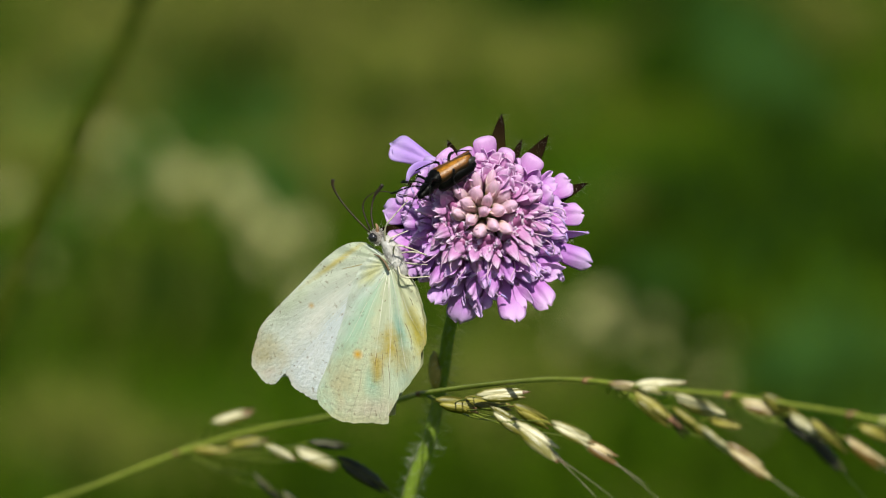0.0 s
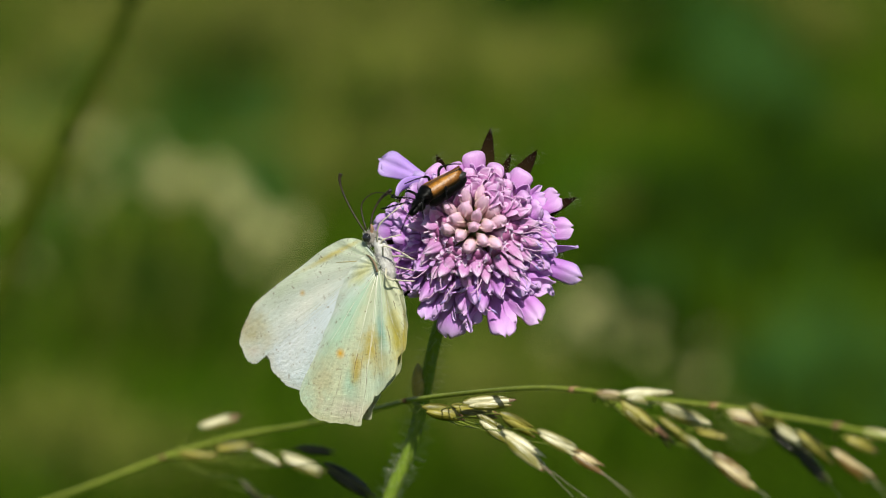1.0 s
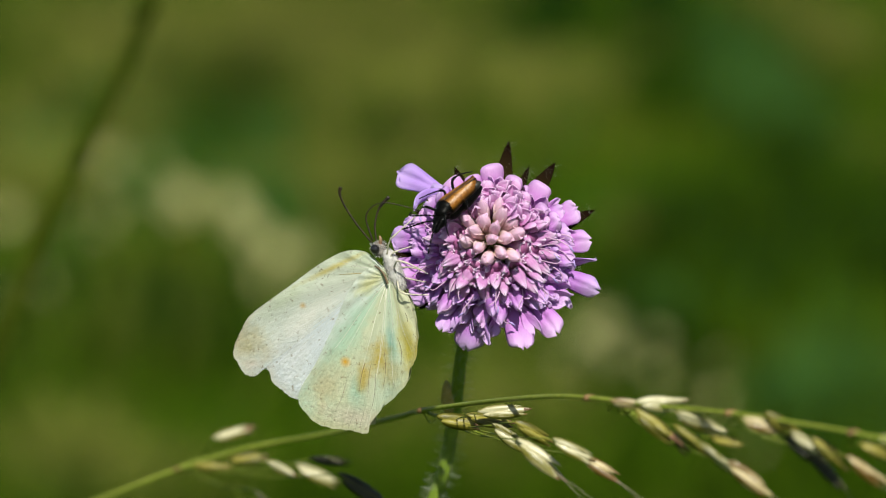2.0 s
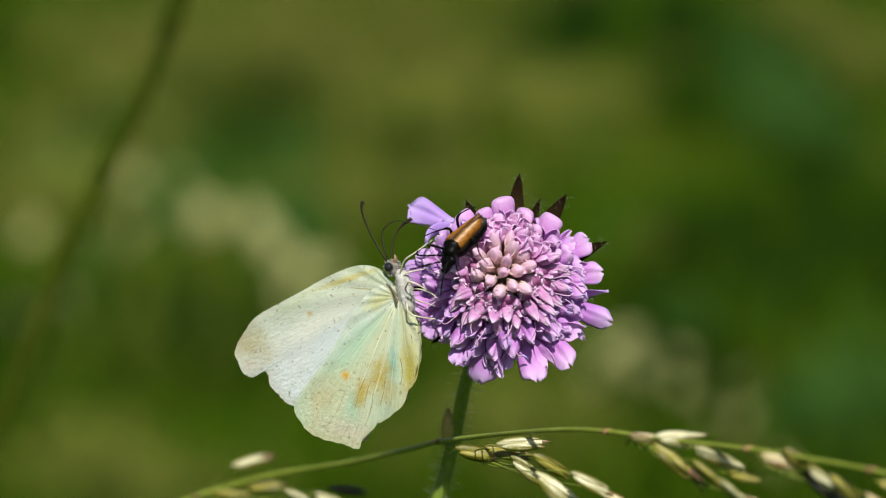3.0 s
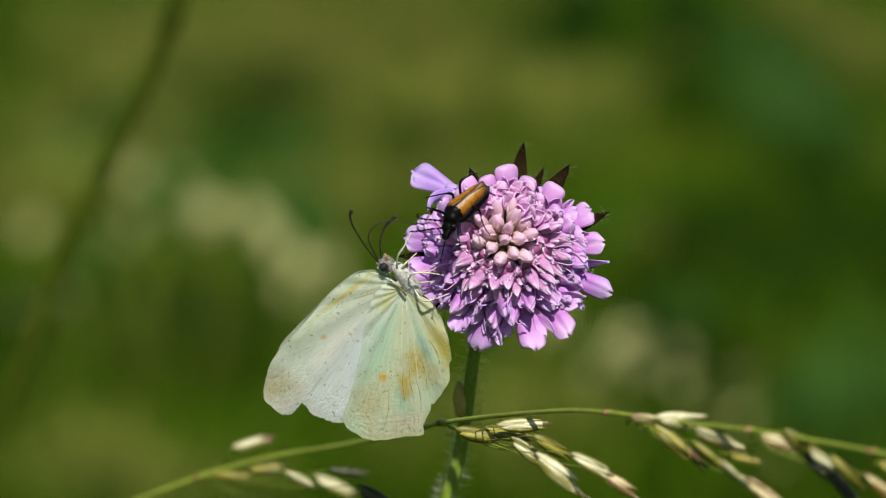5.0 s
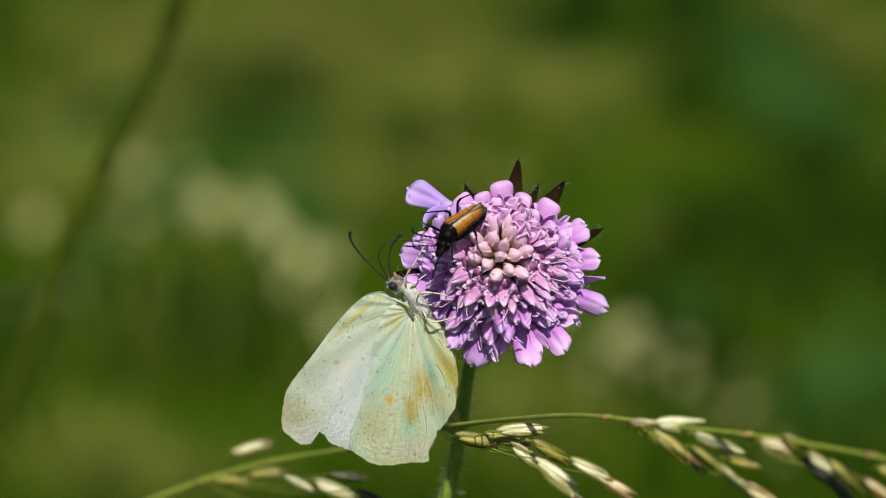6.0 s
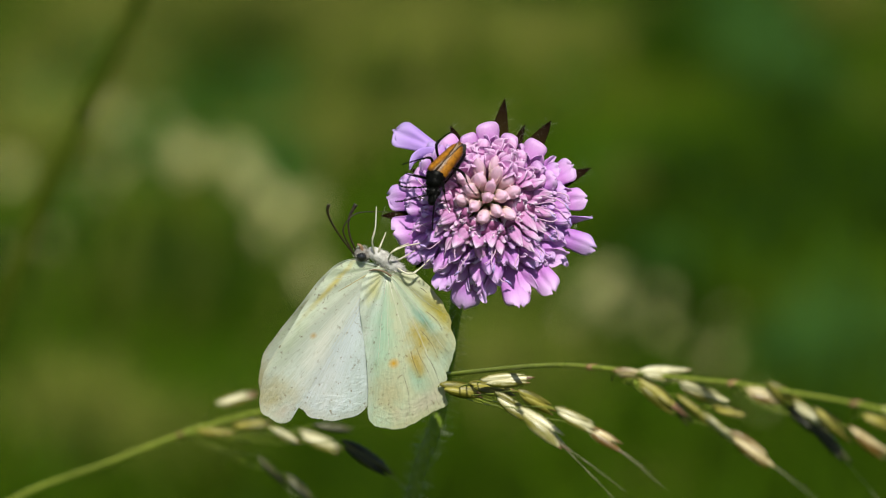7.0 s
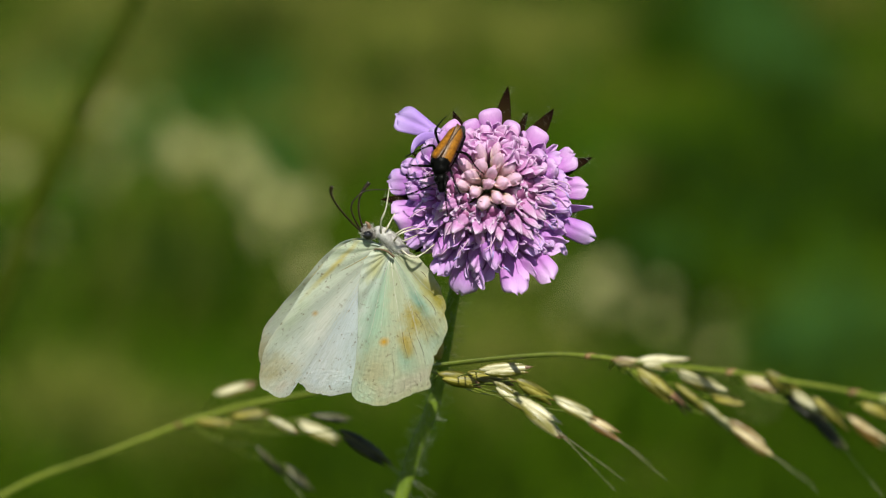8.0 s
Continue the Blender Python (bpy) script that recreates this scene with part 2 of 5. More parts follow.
    bumped(nodes, links, bsdf, math_node("ADD", relief, math_node("MULTIPLY", scales.outputs["Fac"], 0.22)), 0.5, 0.0006)
    through_light(m, nodes, links, bsdf, c, 0.25)
    return m


FOREWING = wing_material(
    "forewing", [(0.0, (0.74, 0.78, 0.66)), (0.08, (0.70, 0.73, 0.50)), (0.2, (0.80, 0.80, 0.62)), (0.38, (0.76, 0.76, 0.62)), (0.55, (0.82, 0.82, 0.74)), (0.78, (0.86, 0.87, 0.85)), (0.95, (0.76, 0.80, 0.72))],
    [((-15.8, -6.0), (8.0, 1.6), 33, (0.87, 0.86, 0.78), 0.8), ((-18.0, -12.5), (3.4, 6.0), -40, (0.88, 0.89, 0.88), 0.7), ((-25.6, -9.3), (3.4, 3.4), 0, (0.54, 0.46, 0.22), 0.75), ((-25.6, -12.6), (1.6, 1.2), 0, (0.70, 0.62, 0.52), 0.7), ((-9.0, 2.6), (7.0, 0.45), 20, (0.70, 0.60, 0.18), 0.85),
     ((-15.4, -3.4), (0.55, 0.5), 0, (0.70, 0.50, 0.22), 0.9), ((-18.0, -1.8), (5.5, 1.3), 30, (0.62, 0.70, 0.50), 0.6)], 0.95, 1.08)
HINDWING = wing_material(
    "hindwing", [(0.0, (0.82, 0.82, 0.66)), (0.16, (0.84, 0.86, 0.78)), (0.25, (0.76, 0.82, 0.68)), (0.30, (0.68, 0.80, 0.64)), (0.38, (0.76, 0.75, 0.53)), (0.51, (0.76, 0.76, 0.56)), (0.64, (0.70, 0.77, 0.60)), (0.75, (0.74, 0.71, 0.44)), (0.91, (0.78, 0.75, 0.53))],
    [((-7.6, -8.6), (2.2, 7.4), -36, (0.52, 0.76, 0.58), 0.7), ((-0.4, -10.6), (0.8, 2.8), 0, (0.28, 0.56, 0.47), 0.9), ((-7.2, -18.4), (1.5, 3.0), -8, (0.48, 0.70, 0.54), 0.8), ((-2.6, -13.0), (1.9, 3.4), -14, (0.60, 0.45, 0.06), 0.95), ((2.4, -11.4), (1.4, 4.4), 6, (0.64, 0.54, 0.09), 0.95), ((-0.6, -15.6), (2.8, 2.4), 0, (0.66, 0.60, 0.30), 0.7),
     ((-5.8, -15.8), (1.2, 2.6), -12, (0.64, 0.47, 0.09), 0.85), ((-3.0, -0.6), (3.0, 1.2), 30, (0.70, 0.66, 0.24), 0.7), ((-8.6, -13.2), (0.85, 0.8), 0, (0.82, 0.46, 0.03), 1.0), ((-13.0, -17.0), (3.2, 4.8), -30, (0.70, 0.62, 0.36), 0.7), ((-8.0, -22.5), (5.5, 1.8), -10, (0.76, 0.68, 0.54), 0.7)], 0.8)

# ---- mesh helpers ----


def part(name, bm, material, parent, label="", m=None, smooth=True):
    me = bpy.data.meshes.new(name)
    bmesh.ops.recalc_face_normals(bm, faces=bm.faces)
    if smooth:
        for f in bm.faces:
            f.smooth = True
    bm.to_mesh(me)
    bm.free()
    for one in material if isinstance(material, (list, tuple)) else (material,):
        me.materials.append(one)
    ob = new(name, me)
    if parent:
        ob.parent = parent
    if m is not None:
        ob.matrix_basis = m
    return tagged(ob, label)


def again(name, ob, parent, m):
    """Another object on the mesh of ob."""
    o = new(name, ob.data)
    o.parent, o.matrix_basis = parent, m
    return o


def curve_points(ctrl, steps):
    """A smooth line through the control points."""
    p = [Vector(c) for c in ctrl]
    p = [p[0] * 2 - p[1], *p, p[-1] * 2 - p[-2]]
    out = []
    for i in range(1, len(p) - 2):
        for k in range(steps):
            t = k / steps
            out.append(0.5 * (2 * p[i] + (p[i + 1] - p[i - 1]) * t + (2 * p[i - 1] - 5 * p[i] + 4 * p[i + 1] - p[i + 2]) * t * t + (3 * p[i] - p[i - 1] - 3 * p[i + 1] + p[i + 2]) * t ** 3))
    out.append(p[-2])
    return out


def tube(bm, pts, radii, n=8, mm=True, mat=0):
    """A round rod along pts; radii: one per point. Its ends are closed."""
    pts = [Vector(q) * (MM if mm else 1) for q in pts]
    radii = [r * (MM if mm else 1) for r in radii]
    side, rings = None, []
    for i, q in enumerate(pts):
        way = (pts[min(i + 1, len(pts) - 1)] - pts[max(i - 1, 0)]).normalized()
        if side is None:
            side = way.orthogonal().normalized()
        side = (side - way * side.dot(way)).normalized()
        up = way.cross(side)
        rings.append([bm.verts.new(q + (side * math.cos(a) + up * math.sin(a)) * radii[i]) for a in (k * math.tau / n for k in range(n))])
    for a, b in zip(rings, rings[1:]):
        for k in range(n):
            bm.faces.new((a[k], a[(k + 1) % n], b[(k + 1) % n], b[k])).material_index = mat
    bm.faces.new(rings[0][::-1]).material_index = mat
    bm.faces.new(rings[-1]).material_index = mat


def taper(n, a, b, power=1.0):
    return [a + (b - a) * (i / (n - 1)) ** power for i in range(n)]


def spindle(bm, profile, n=12, squash=1.0, wave=None, m=None, mat=0):
    """A turned body along z: (z, radius) pairs in millimetres, flattened in y, radius varied by wave(angle, z)."""
    uv = bm.loops.layers.uv.verify()
    z0, z1 = profile[0][0], profile[-1][0]
    rings = []
    for z, r in profile:
        ring = []
        for k in range(n):
            a = k * math.tau / n
            rr = max(r, 0.01) * (wave(a, z) if wave else 1)
            v = Vector((rr * math.cos(a), rr * math.sin(a) * squash, z)) * MM
            ring.append(bm.verts.new(m @ v if m else v))
        rings.append(ring)
    for i, (a, b) in enumerate(zip(rings, rings[1:])):
        for k in range(n):
            f = bm.faces.new((a[k], a[(k + 1) % n], b[(k + 1) % n], b[k]))
            f.material_index = mat
            va, vb = (profile[i][0] - z0) / (z1 - z0), (profile[i + 1][0] - z0) / (z1 - z0)
            for lp, c in zip(f.loops, ((k / n, va), ((k + 1) / n, va), ((k + 1) / n, vb), (k / n, vb))):
                lp[uv].uv = c
    bm.faces.new(rings[0][::-1]).material_index = mat
    bm.faces.new(rings[-1]).material_index = mat


def sheet(bm, point, nu, nv, thick, mat=0):
    """A thin leaf of tissue with two faces: point(u, v) gives its middle in millimetres, u from -1 to 1, v from 0 to 1."""
    uv = bm.loops.layers.uv.verify()
    mid = [[Vector(point(-1 + 2 * i / nu, j / nv)) for i in range(nu + 1)] for j in range(nv + 1)]
    sides = []
    for s in (0.5, -0.5):
        grid = []
        for j in range(nv + 1):
            row = []
            for i in range(nu + 1):
                du = mid[j][min(i + 1, nu)] - mid[j][max(i - 1, 0)]
                dv = mid[min(j + 1, nv)][i] - mid[max(j - 1, 0)][i]
                nrm = du.cross(dv)
                nrm = nrm.normalized() if nrm.length > 1e-9 else Vector((0, 0, 1))
                row.append(bm.verts.new((mid[j][i] + nrm * thick * s) * MM))
            grid.append(row)
        sides.append(grid)
    a, b = sides

    def quad(vs, cs):
        f = bm.faces.new(vs)
        f.material_index = mat
        for lp, c in zip(f.loops, cs):
            lp[uv].uv = c
    for j in range(nv):
        for i in range(nu):
            cs = [(i / nu, j / nv), ((i + 1) / nu, j / nv), ((i + 1) / nu, (j + 1) / nv), (i / nu, (j + 1) / nv)]
            quad((a[j][i], a[j][i + 1], a[j + 1][i + 1], a[j + 1][i]), cs)
            quad((b[j][i + 1], b[j][i], b[j + 1][i], b[j + 1][i + 1]), [cs[1], cs[0], cs[3], cs[2]])
    for j in range(nv):
        for i in (0, nu):
            quad((a[j][i], a[j + 1][i], b[j + 1][i], b[j][i]), [(i / nu, j / nv), (i / nu, (j + 1) / nv)] + [(i / nu, (j + 1) / nv), (i / nu, j / nv)])
    for i in range(nu):
        for j in (0, nv):
            quad((a[j][i], a[j][i + 1], b[j][i + 1], b[j][i]), [(i / nu, j / nv), ((i + 1) / nu, j / nv)] + [((i + 1) / nu, j / nv), (i / nu, j / nv)])


# ---- meadow ----
def tuft_mesh(seed, count, spread, tall, wide):
    """A clump of bent blades, each a folded strip with a keel."""
    rng = random.Random(seed)
    verts, faces = [], []
    for _ in range(count):
        a, r = rng.uniform(0, 6.283), spread * math.sqrt(rng.random())
        x, y = r * math.cos(a), r * math.sin(a)
        b, lean, h, w = rng.uniform(0, 6.283), rng.uniform(0.05, 0.6), tall * rng.uniform(0.45, 1.1), wide * rng.uniform(0.6, 1.2)
        cx, cy = math.cos(b), math.sin(b)
        base = len(verts)
        for k in range(4):
            f = k / 3
            px, py, pz = x + cx * lean * h * f * f, y + cy * lean * h * f * f, h * f * (1 - 0.25 * lean * f) - 0.004
            ww = w * (1 - f) ** 0.7 * 0.5 + 0.0002
            verts += [(px - cy * ww, py + cx * ww, pz), (px + cx * ww * 0.4, py + cy * ww * 0.4, pz), (px + cy * ww, py - cx * ww, pz)]
        for k in range(3):
            o = base + 3 * k
            faces += [(o, o + 1, o + 4, o + 3), (o + 1, o + 2, o + 5, o + 4)]
    me = bpy.data.meshes.new("blades")
    me.from_pydata(verts, [], faces)
    return me


def blade_material(name, dark, light):
    return plain_material(name, dark, light, 25, 0.6, 0.0, through=0.3, island=True, spec=0.04)


BLADES = {
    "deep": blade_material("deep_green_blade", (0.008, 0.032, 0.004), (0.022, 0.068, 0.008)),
    "fresh": blade_material("fresh_green_blade", (0.046, 0.140, 0.026), (0.105, 0.240, 0.058)),
    "dry": blade_material("dry_blade", (0.145, 0.168, 0.028), (0.310, 0.328, 0.080)),
    "meadow": blade_material("meadow_blade", (0.028, 0.076, 0.002), (0.078, 0.140, 0.003)),
}
DARK_STALK = plain_material("dark_stalk", (0.022, 0.040, 0.002), (0.052, 0.068, 0.005), 200, 0.7, 0.2, spec=0.02)
SEED = plain_material("pale_seed", (0.52, 0.51, 0.19), (0.84, 0.82, 0.44), 120, 0.6, 0.3, island=True, through=0.2)


def soil_material():
    m, nodes, links, bsdf = shader("meadow_soil")
    tex = nodes.new("ShaderNodeTexCoord")
    big = noise_tex(nodes, links, tex.outputs["Object"], 2.2, 4, 0.55)
    small = noise_tex(nodes, links, tex.outputs["Object"], 60, 6, 0.7)
    tone = ramp(nodes, [(0.35, (0.018, 0.064, 0.002)), (0.52, (0.044, 0.094, 0.003)), (0.68, (0.130, 0.145, 0.016))])
    links.new(big.outputs["Fac"], tone.inputs["Fac"])
    litter = ramp(nodes, [(0.3, (0.5, 0.5, 0.45)), (0.7, (1.3, 1.3, 1.25))])
    links.new(small.outputs["Fac"], litter.inputs["Fac"])
    c = blend(nodes, links, "MULTIPLY", 1.0, tone.outputs["Color"], litter.outputs["Color"])
    links.new(c, bsdf.inputs["Base Color"])
    bsdf.inputs["Roughness"].default_value = 0.9
    bsdf.inputs["Specular IOR Level"].default_value = 0.03
    bumped(nodes, links, bsdf, small.outputs["Fac"], 0.8, 0.01)
    return m


def build_ground():
    bm = bmesh.new()
    steps = [-600, -150, -40, -12, -6, -3, -1.5, 0, 1.5, 3, 4.5, 6, 9, 14, 25, 60, 200, 600]
    grid = [[bm.verts.new((x, y, 0.0 if abs(x) < 8 and abs(y) < 10 else 0.4 * noise.noise((x * 0.05, y * 0.05, 3)) - 0.2)) for x in steps] for y in steps]
    for a, b in zip(grid, grid[1:]):
        for i in range(len(steps) - 1):
            bm.faces.new((a[i], a[i + 1], b[i + 1], b[i]))
    tagged(part("ground", bm, soil_material(), None, "meadow soil covered with moss and litter"), kind="structure")


build_ground()


def build_meadow_grass():
    """Loose short grass all over the meadow behind the flower."""
    rng = random.Random(21)
    verts, faces = [], []
    for k in range(96000):
        if k < 19000:
            y = 1.3 + 9.0 * rng.random() ** 1.5 + rng.gauss(0, 0.4)
            x = rng.gauss(0, 1) * (0.26 + 0.16 * max(y, 0))
        else:
            far, round_ = 6.0 * rng.random() ** 0.8, rng.uniform(0, 6.283)
            x, y = far * math.cos(round_), 2.0 + far * math.sin(round_)
        b, lean, h, w = rng.uniform(0, 6.283), rng.uniform(0.1, 0.8), rng.uniform(0.03, 0.09), rng.uniform(0.002, 0.005)
        cx, cy, base = math.cos(b), math.sin(b), len(verts)
        for f, ww in ((0, w), (0.55, w * 0.8), (1, 0.0004)):
            px, py, pz = x + cx * lean * h * f * f, y + cy * lean * h * f * f, h * f - 0.003
            verts += [(px - cy * ww / 2, py + cx * ww / 2, pz), (px + cy * ww / 2, py - cx * ww / 2, pz)]
        for k in (0, 2):
            faces.append((base + k, base + k + 1, base + k + 3, base + k + 2))
    me = bpy.data.meshes.new("meadow_grass")
    me.from_pydata(verts, [], faces)
    me.materials.append(BLADES["meadow"])
    tagged(new("meadow_grass", me), "short mixed green meadow grass", "grass", kind="stuff")


build_meadow_grass()


def build_tufts():
    """Clumps of taller grass that grow in drifts of one tone: middle on the ground, half width and half depth, tone, clumps."""
    labels = {"deep": "dark green clumps of meadow grass", "fresh": "fresh green clumps of meadow grass", "dry": "dry straw-coloured clumps of meadow grass"}
    rng = random.Random(2)
    drifts = [
        (-0.12, 3.90, 0.12, 0.40, "dry", 50), (0.04, 3.80, 0.12, 0.18, "dry", 36), (-0.36, 4.1, 0.18, 0.45, "dry", 54), (-0.17, 2.20, 0.11, 0.07, "dry", 7), (0.42, 4.2, 0.05, 0.4, "dry", 16), (-0.10, 3.2, 0.08, 0.15, "dry", 14), (-0.33, 3.30, 0.10, 0.2, "dry", 14),
        (-0.33, 3.60, 0.10, 0.40, "fresh", 14), (0.34, 3.75, 0.05, 0.30, "fresh", 34), (0.27, 2.40, 0.06, 0.15, "fresh", 5), (-0.19, 3.05, 0.06, 0.2, "fresh", 8),
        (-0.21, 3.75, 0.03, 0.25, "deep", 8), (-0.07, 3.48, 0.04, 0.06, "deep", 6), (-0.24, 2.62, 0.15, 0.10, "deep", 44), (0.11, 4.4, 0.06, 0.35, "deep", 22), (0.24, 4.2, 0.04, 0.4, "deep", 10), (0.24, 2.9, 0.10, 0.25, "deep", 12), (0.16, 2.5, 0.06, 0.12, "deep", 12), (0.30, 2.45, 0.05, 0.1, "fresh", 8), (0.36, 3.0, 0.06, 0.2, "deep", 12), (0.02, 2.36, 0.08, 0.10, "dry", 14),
        (-0.13, 4.4, 0.13, 0.40, "dry", 40), (-0.16, 5.0, 0.22, 0.40, "dry", 40), (0.12, 5.0, 0.12, 0.35, "dry", 16),
    ]
    spots = {tone: [] for tone in labels}
    for x, y, wide, deep, tone, count in drifts:
        for _ in range(count):
            spots[tone].append((rng.gauss(x, wide * 0.55), rng.gauss(y, deep * 0.55), rng.uniform(0.6, 1.15)))
    for _ in range(90):
        y = rng.uniform(1.9, 5.8)
        tone = rng.choice(("deep", "fresh", "dry", "deep"))
        spots[tone].append((rng.uniform(-0.16, 0.16) * y, y, rng.uniform(0.5, 0.9)))
    for i, (tone, label) in enumerate(labels.items()):
        verts, faces = [], []
        shapes = [tuft_mesh(40 + k + 7 * i, 150, 0.032, 0.060, 0.0046) for k in range(3)]
        for x, y, size in spots[tone]:
            shape = rng.choice(shapes)
            turn, base = rng.uniform(0, 6.283), len(verts)
            c, s = math.cos(turn) * size, math.sin(turn) * size
            verts += [(x + c * v.co.x - s * v.co.y, y + s * v.co.x + c * v.co.y, v.co.z * size) for v in shape.vertices]
            faces += [tuple(base + k for k in f.vertices) for f in shape.polygons]
        for shape in shapes:
            bpy.data.meshes.remove(shape)
        me = bpy.data.meshes.new("grass_clumps")
        me.from_pydata(verts, [], faces)
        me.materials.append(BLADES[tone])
        tagged(new("grass_clumps", me), label, "grass", kind="stuff")


build_tufts()


def build_dry_grass():
    """Dry grasses with pale seed heads, far behind the flower, that stand in slanting rows."""
    rng = random.Random(9)
    meshes = []
    for k in range(3):
        bm = bmesh.new()
        for _ in range(46):
            p = Vector((rng.gauss(0, 4.2), rng.gauss(0, 4.2), rng.gauss(0, 4.6)))
            m = Matrix.Translation(p * MM) @ pose(0, 0, 0, rng.uniform(-60, 60), rng.uniform(-60, 60), rng.uniform(0, 360))
            spindle(bm, [(-5, 0.1), (-2, 1.6), (0, 2.2), (2.4, 1.5), (5.5, 0.1)], 6, 0.7, m=m)
            tube(bm, [p, p * 0.4 + Vector((0, 0, -6))], [0.25, 0.3], 4)
        ob = part("seed_head", bm, SEED, None)
        meshes.append(ob.data)
        bpy.data.objects.remove(ob)
    # from, to (across, away, up), how many, size, scatter
    rows = [
        ((-0.240, 2.42, 0.178), (-0.216, 2.42, 0.148), 2, 0.72, 0.003), ((-0.190, 2.42, 0.158), (-0.150, 2.42, 0.140), 3, 0.95, 0.005), ((-0.138, 2.42, 0.136), (-0.082, 2.40, 0.106), 5, 0.76, 0.006), ((-0.25, 2.42, 0.170), (-0.17, 2.42, 0.15), 6, 0.36, 0.010),
        ((-0.305, 2.45, 0.146), (-0.292, 2.45, 0.132), 2, 0.6, 0.004), ((0.044, 2.2, 0.132), (0.082, 2.2, 0.118), 3, 0.70, 0.005), ((0.066, 2.2, 0.106), (0.072, 2.2, 0.096), 1, 0.64, 0.003), ((0.096, 2.2, 0.104), (0.108, 2.2, 0.094), 2, 0.64, 0.003), ((0.128, 2.2, 0.088), (0.142, 2.2, 0.080), 2, 0.48, 0.003),
        ((0.155, 2.2, 0.084), (0.190, 2.2, 0.058), 6, 0.32, 0.006), ((-0.06, 2.45, 0.10), (0.02, 2.40, 0.07), 5, 0.28, 0.008), ((-0.30, 2.45, 0.10), (-0.22, 2.42, 0.13), 6, 0.28, 0.010),
    ]
    for a, b, count, mean, scatter in rows:
        for k in range(count):
            x, y, z = Vector(a).lerp(Vector(b), (k + 0.5) / count) + Vector((rng.gauss(0, scatter), rng.gauss(0, 0.06), rng.gauss(0, scatter)))
            size = mean * rng.uniform(0.7, 1.25)
            plant = tagged(new("dry_grass"), "dry meadow grass with a pale seed head", "grass", "dry grasses in the meadow")
            plant.matrix_basis = pose(x, y, 0)
            o = new("seed_head", rng.choice(meshes))
            o.parent, o.matrix_basis = plant, pose(0, 0, z, 0, 0, rng.uniform(0, 360)) @ Matrix.Diagonal((size, size, size, 1))
            bm = bmesh.new()
            pts = curve_points([(rng.uniform(-0.05, 0.05), 0.03, -0.01), (0.01, 0.01, z * 0.6), (0, 0, z)], 5)
            tube(bm, pts, taper(len(pts), 0.0012, 0.0006), 5, mm=False)
            part("stalk", bm, STALK, plant)


build_dry_grass()


def build_tall_stalk():
    """The leaning stalk a little behind the focus."""
    plant = tagged(new("tall_grass_stalk"), "tall leaning olive-green grass stalk", "grass")
    plant.matrix_basis = STAGE @ Matrix.Translation((0.9 * MM, 0, 0))
    line = curve_points([(-430, 310, -640), (-289, 300, -340), (-143.5, 292, -91.5), (-116.4, 290, -35.7), (-108.2, 290, -13.7), (-97.8, 290, 11.1), (-87.5, 290, 33.3), (-79.8, 290, 48.4), (-74.8, 290, 60.9), (-70.2, 290, 74.6), (-62.6, 290, 102.2)], 6)
    bm = bmesh.new()
    tube(bm, line, [2.7 - 0.9 * (i / len(line)) for i in range(len(line))], 10)
    part("stalk", bm, DARK_STALK, plant)
    for a, b in ((34, 44), (48, 60)):
        bm = bmesh.new()
        pts = line[a:b] if b <= len(line) else line[a:]
        if len(pts) > 3:
            tube(bm, pts, [2.6 - 0.6 * (i / len(pts)) for i in range(len(pts))], 10)
            part("leaf_sheath", bm, DARK_STALK, plant)


build_tall_stalk()


# ---- the flower ----
HEAD_AXIS = Vector((-0.03, -0.955, 0.29)).normalized()
HEAD = HEAD_AXIS.to_track_quat("Z", "Y").to_matrix().to_4x4()


def lobe_points(turn, length, width, lift, curl, cup, root, wobble, seed, point_end=0.0, notch=0.0, spoon=0.0, crease=0.0):
    """One lobe of a corolla: leaves the tube's mouth at angle turn, leans lift degrees from the axis and curls on."""
    ca, sa = math.cos(turn), math.sin(turn)

    def point(u, v):
        lean = radians(lift + curl * v)
        s = length * v * (1 - notch * (math.cos(u * 5 + seed) * 0.5 + 0.5) * v * v)
        r = root + s * math.sin(lean)
        z = s * math.cos(lean)
        w = width * (0.36 + 0.64 * math.sin(math.pi * min(1, 0.08 + 0.72 * v)) ** 1.1)
        w = w * (1 - spoon) + width * spoon * (0.34 + 0.66 * min(1, v * 1.25) ** 1.3)
        w *= math.sqrt(max(0.02, 1 - max(0, (v - 0.72 - 0.1 * spoon) / (0.28 - 0.1 * spoon)) ** (2.4 + spoon) * 0.93)) * (1 - point_end * max(0, (v - 0.45) / 0.55) ** 1.5)
        across = u * w / 2
        hollow = cup * (u * u - 0.4) * w * 0.5 - crease * (1 - min(1, abs(u) * 2.2)) * w * 0.16 * min(1, v * 2)
        ripple = wobble * math.sin(u * 4 + seed) * v * v + wobble * 0.7 * math.sin(v * 7 + seed * 2 + u * 2) * v
        r2 = r - math.cos(lean) * (hollow + ripple)
        z2 = z + math.sin(lean) * (hollow + ripple)
        return (r2 * ca - across * sa, r2 * sa + across * ca, z2)
    return point


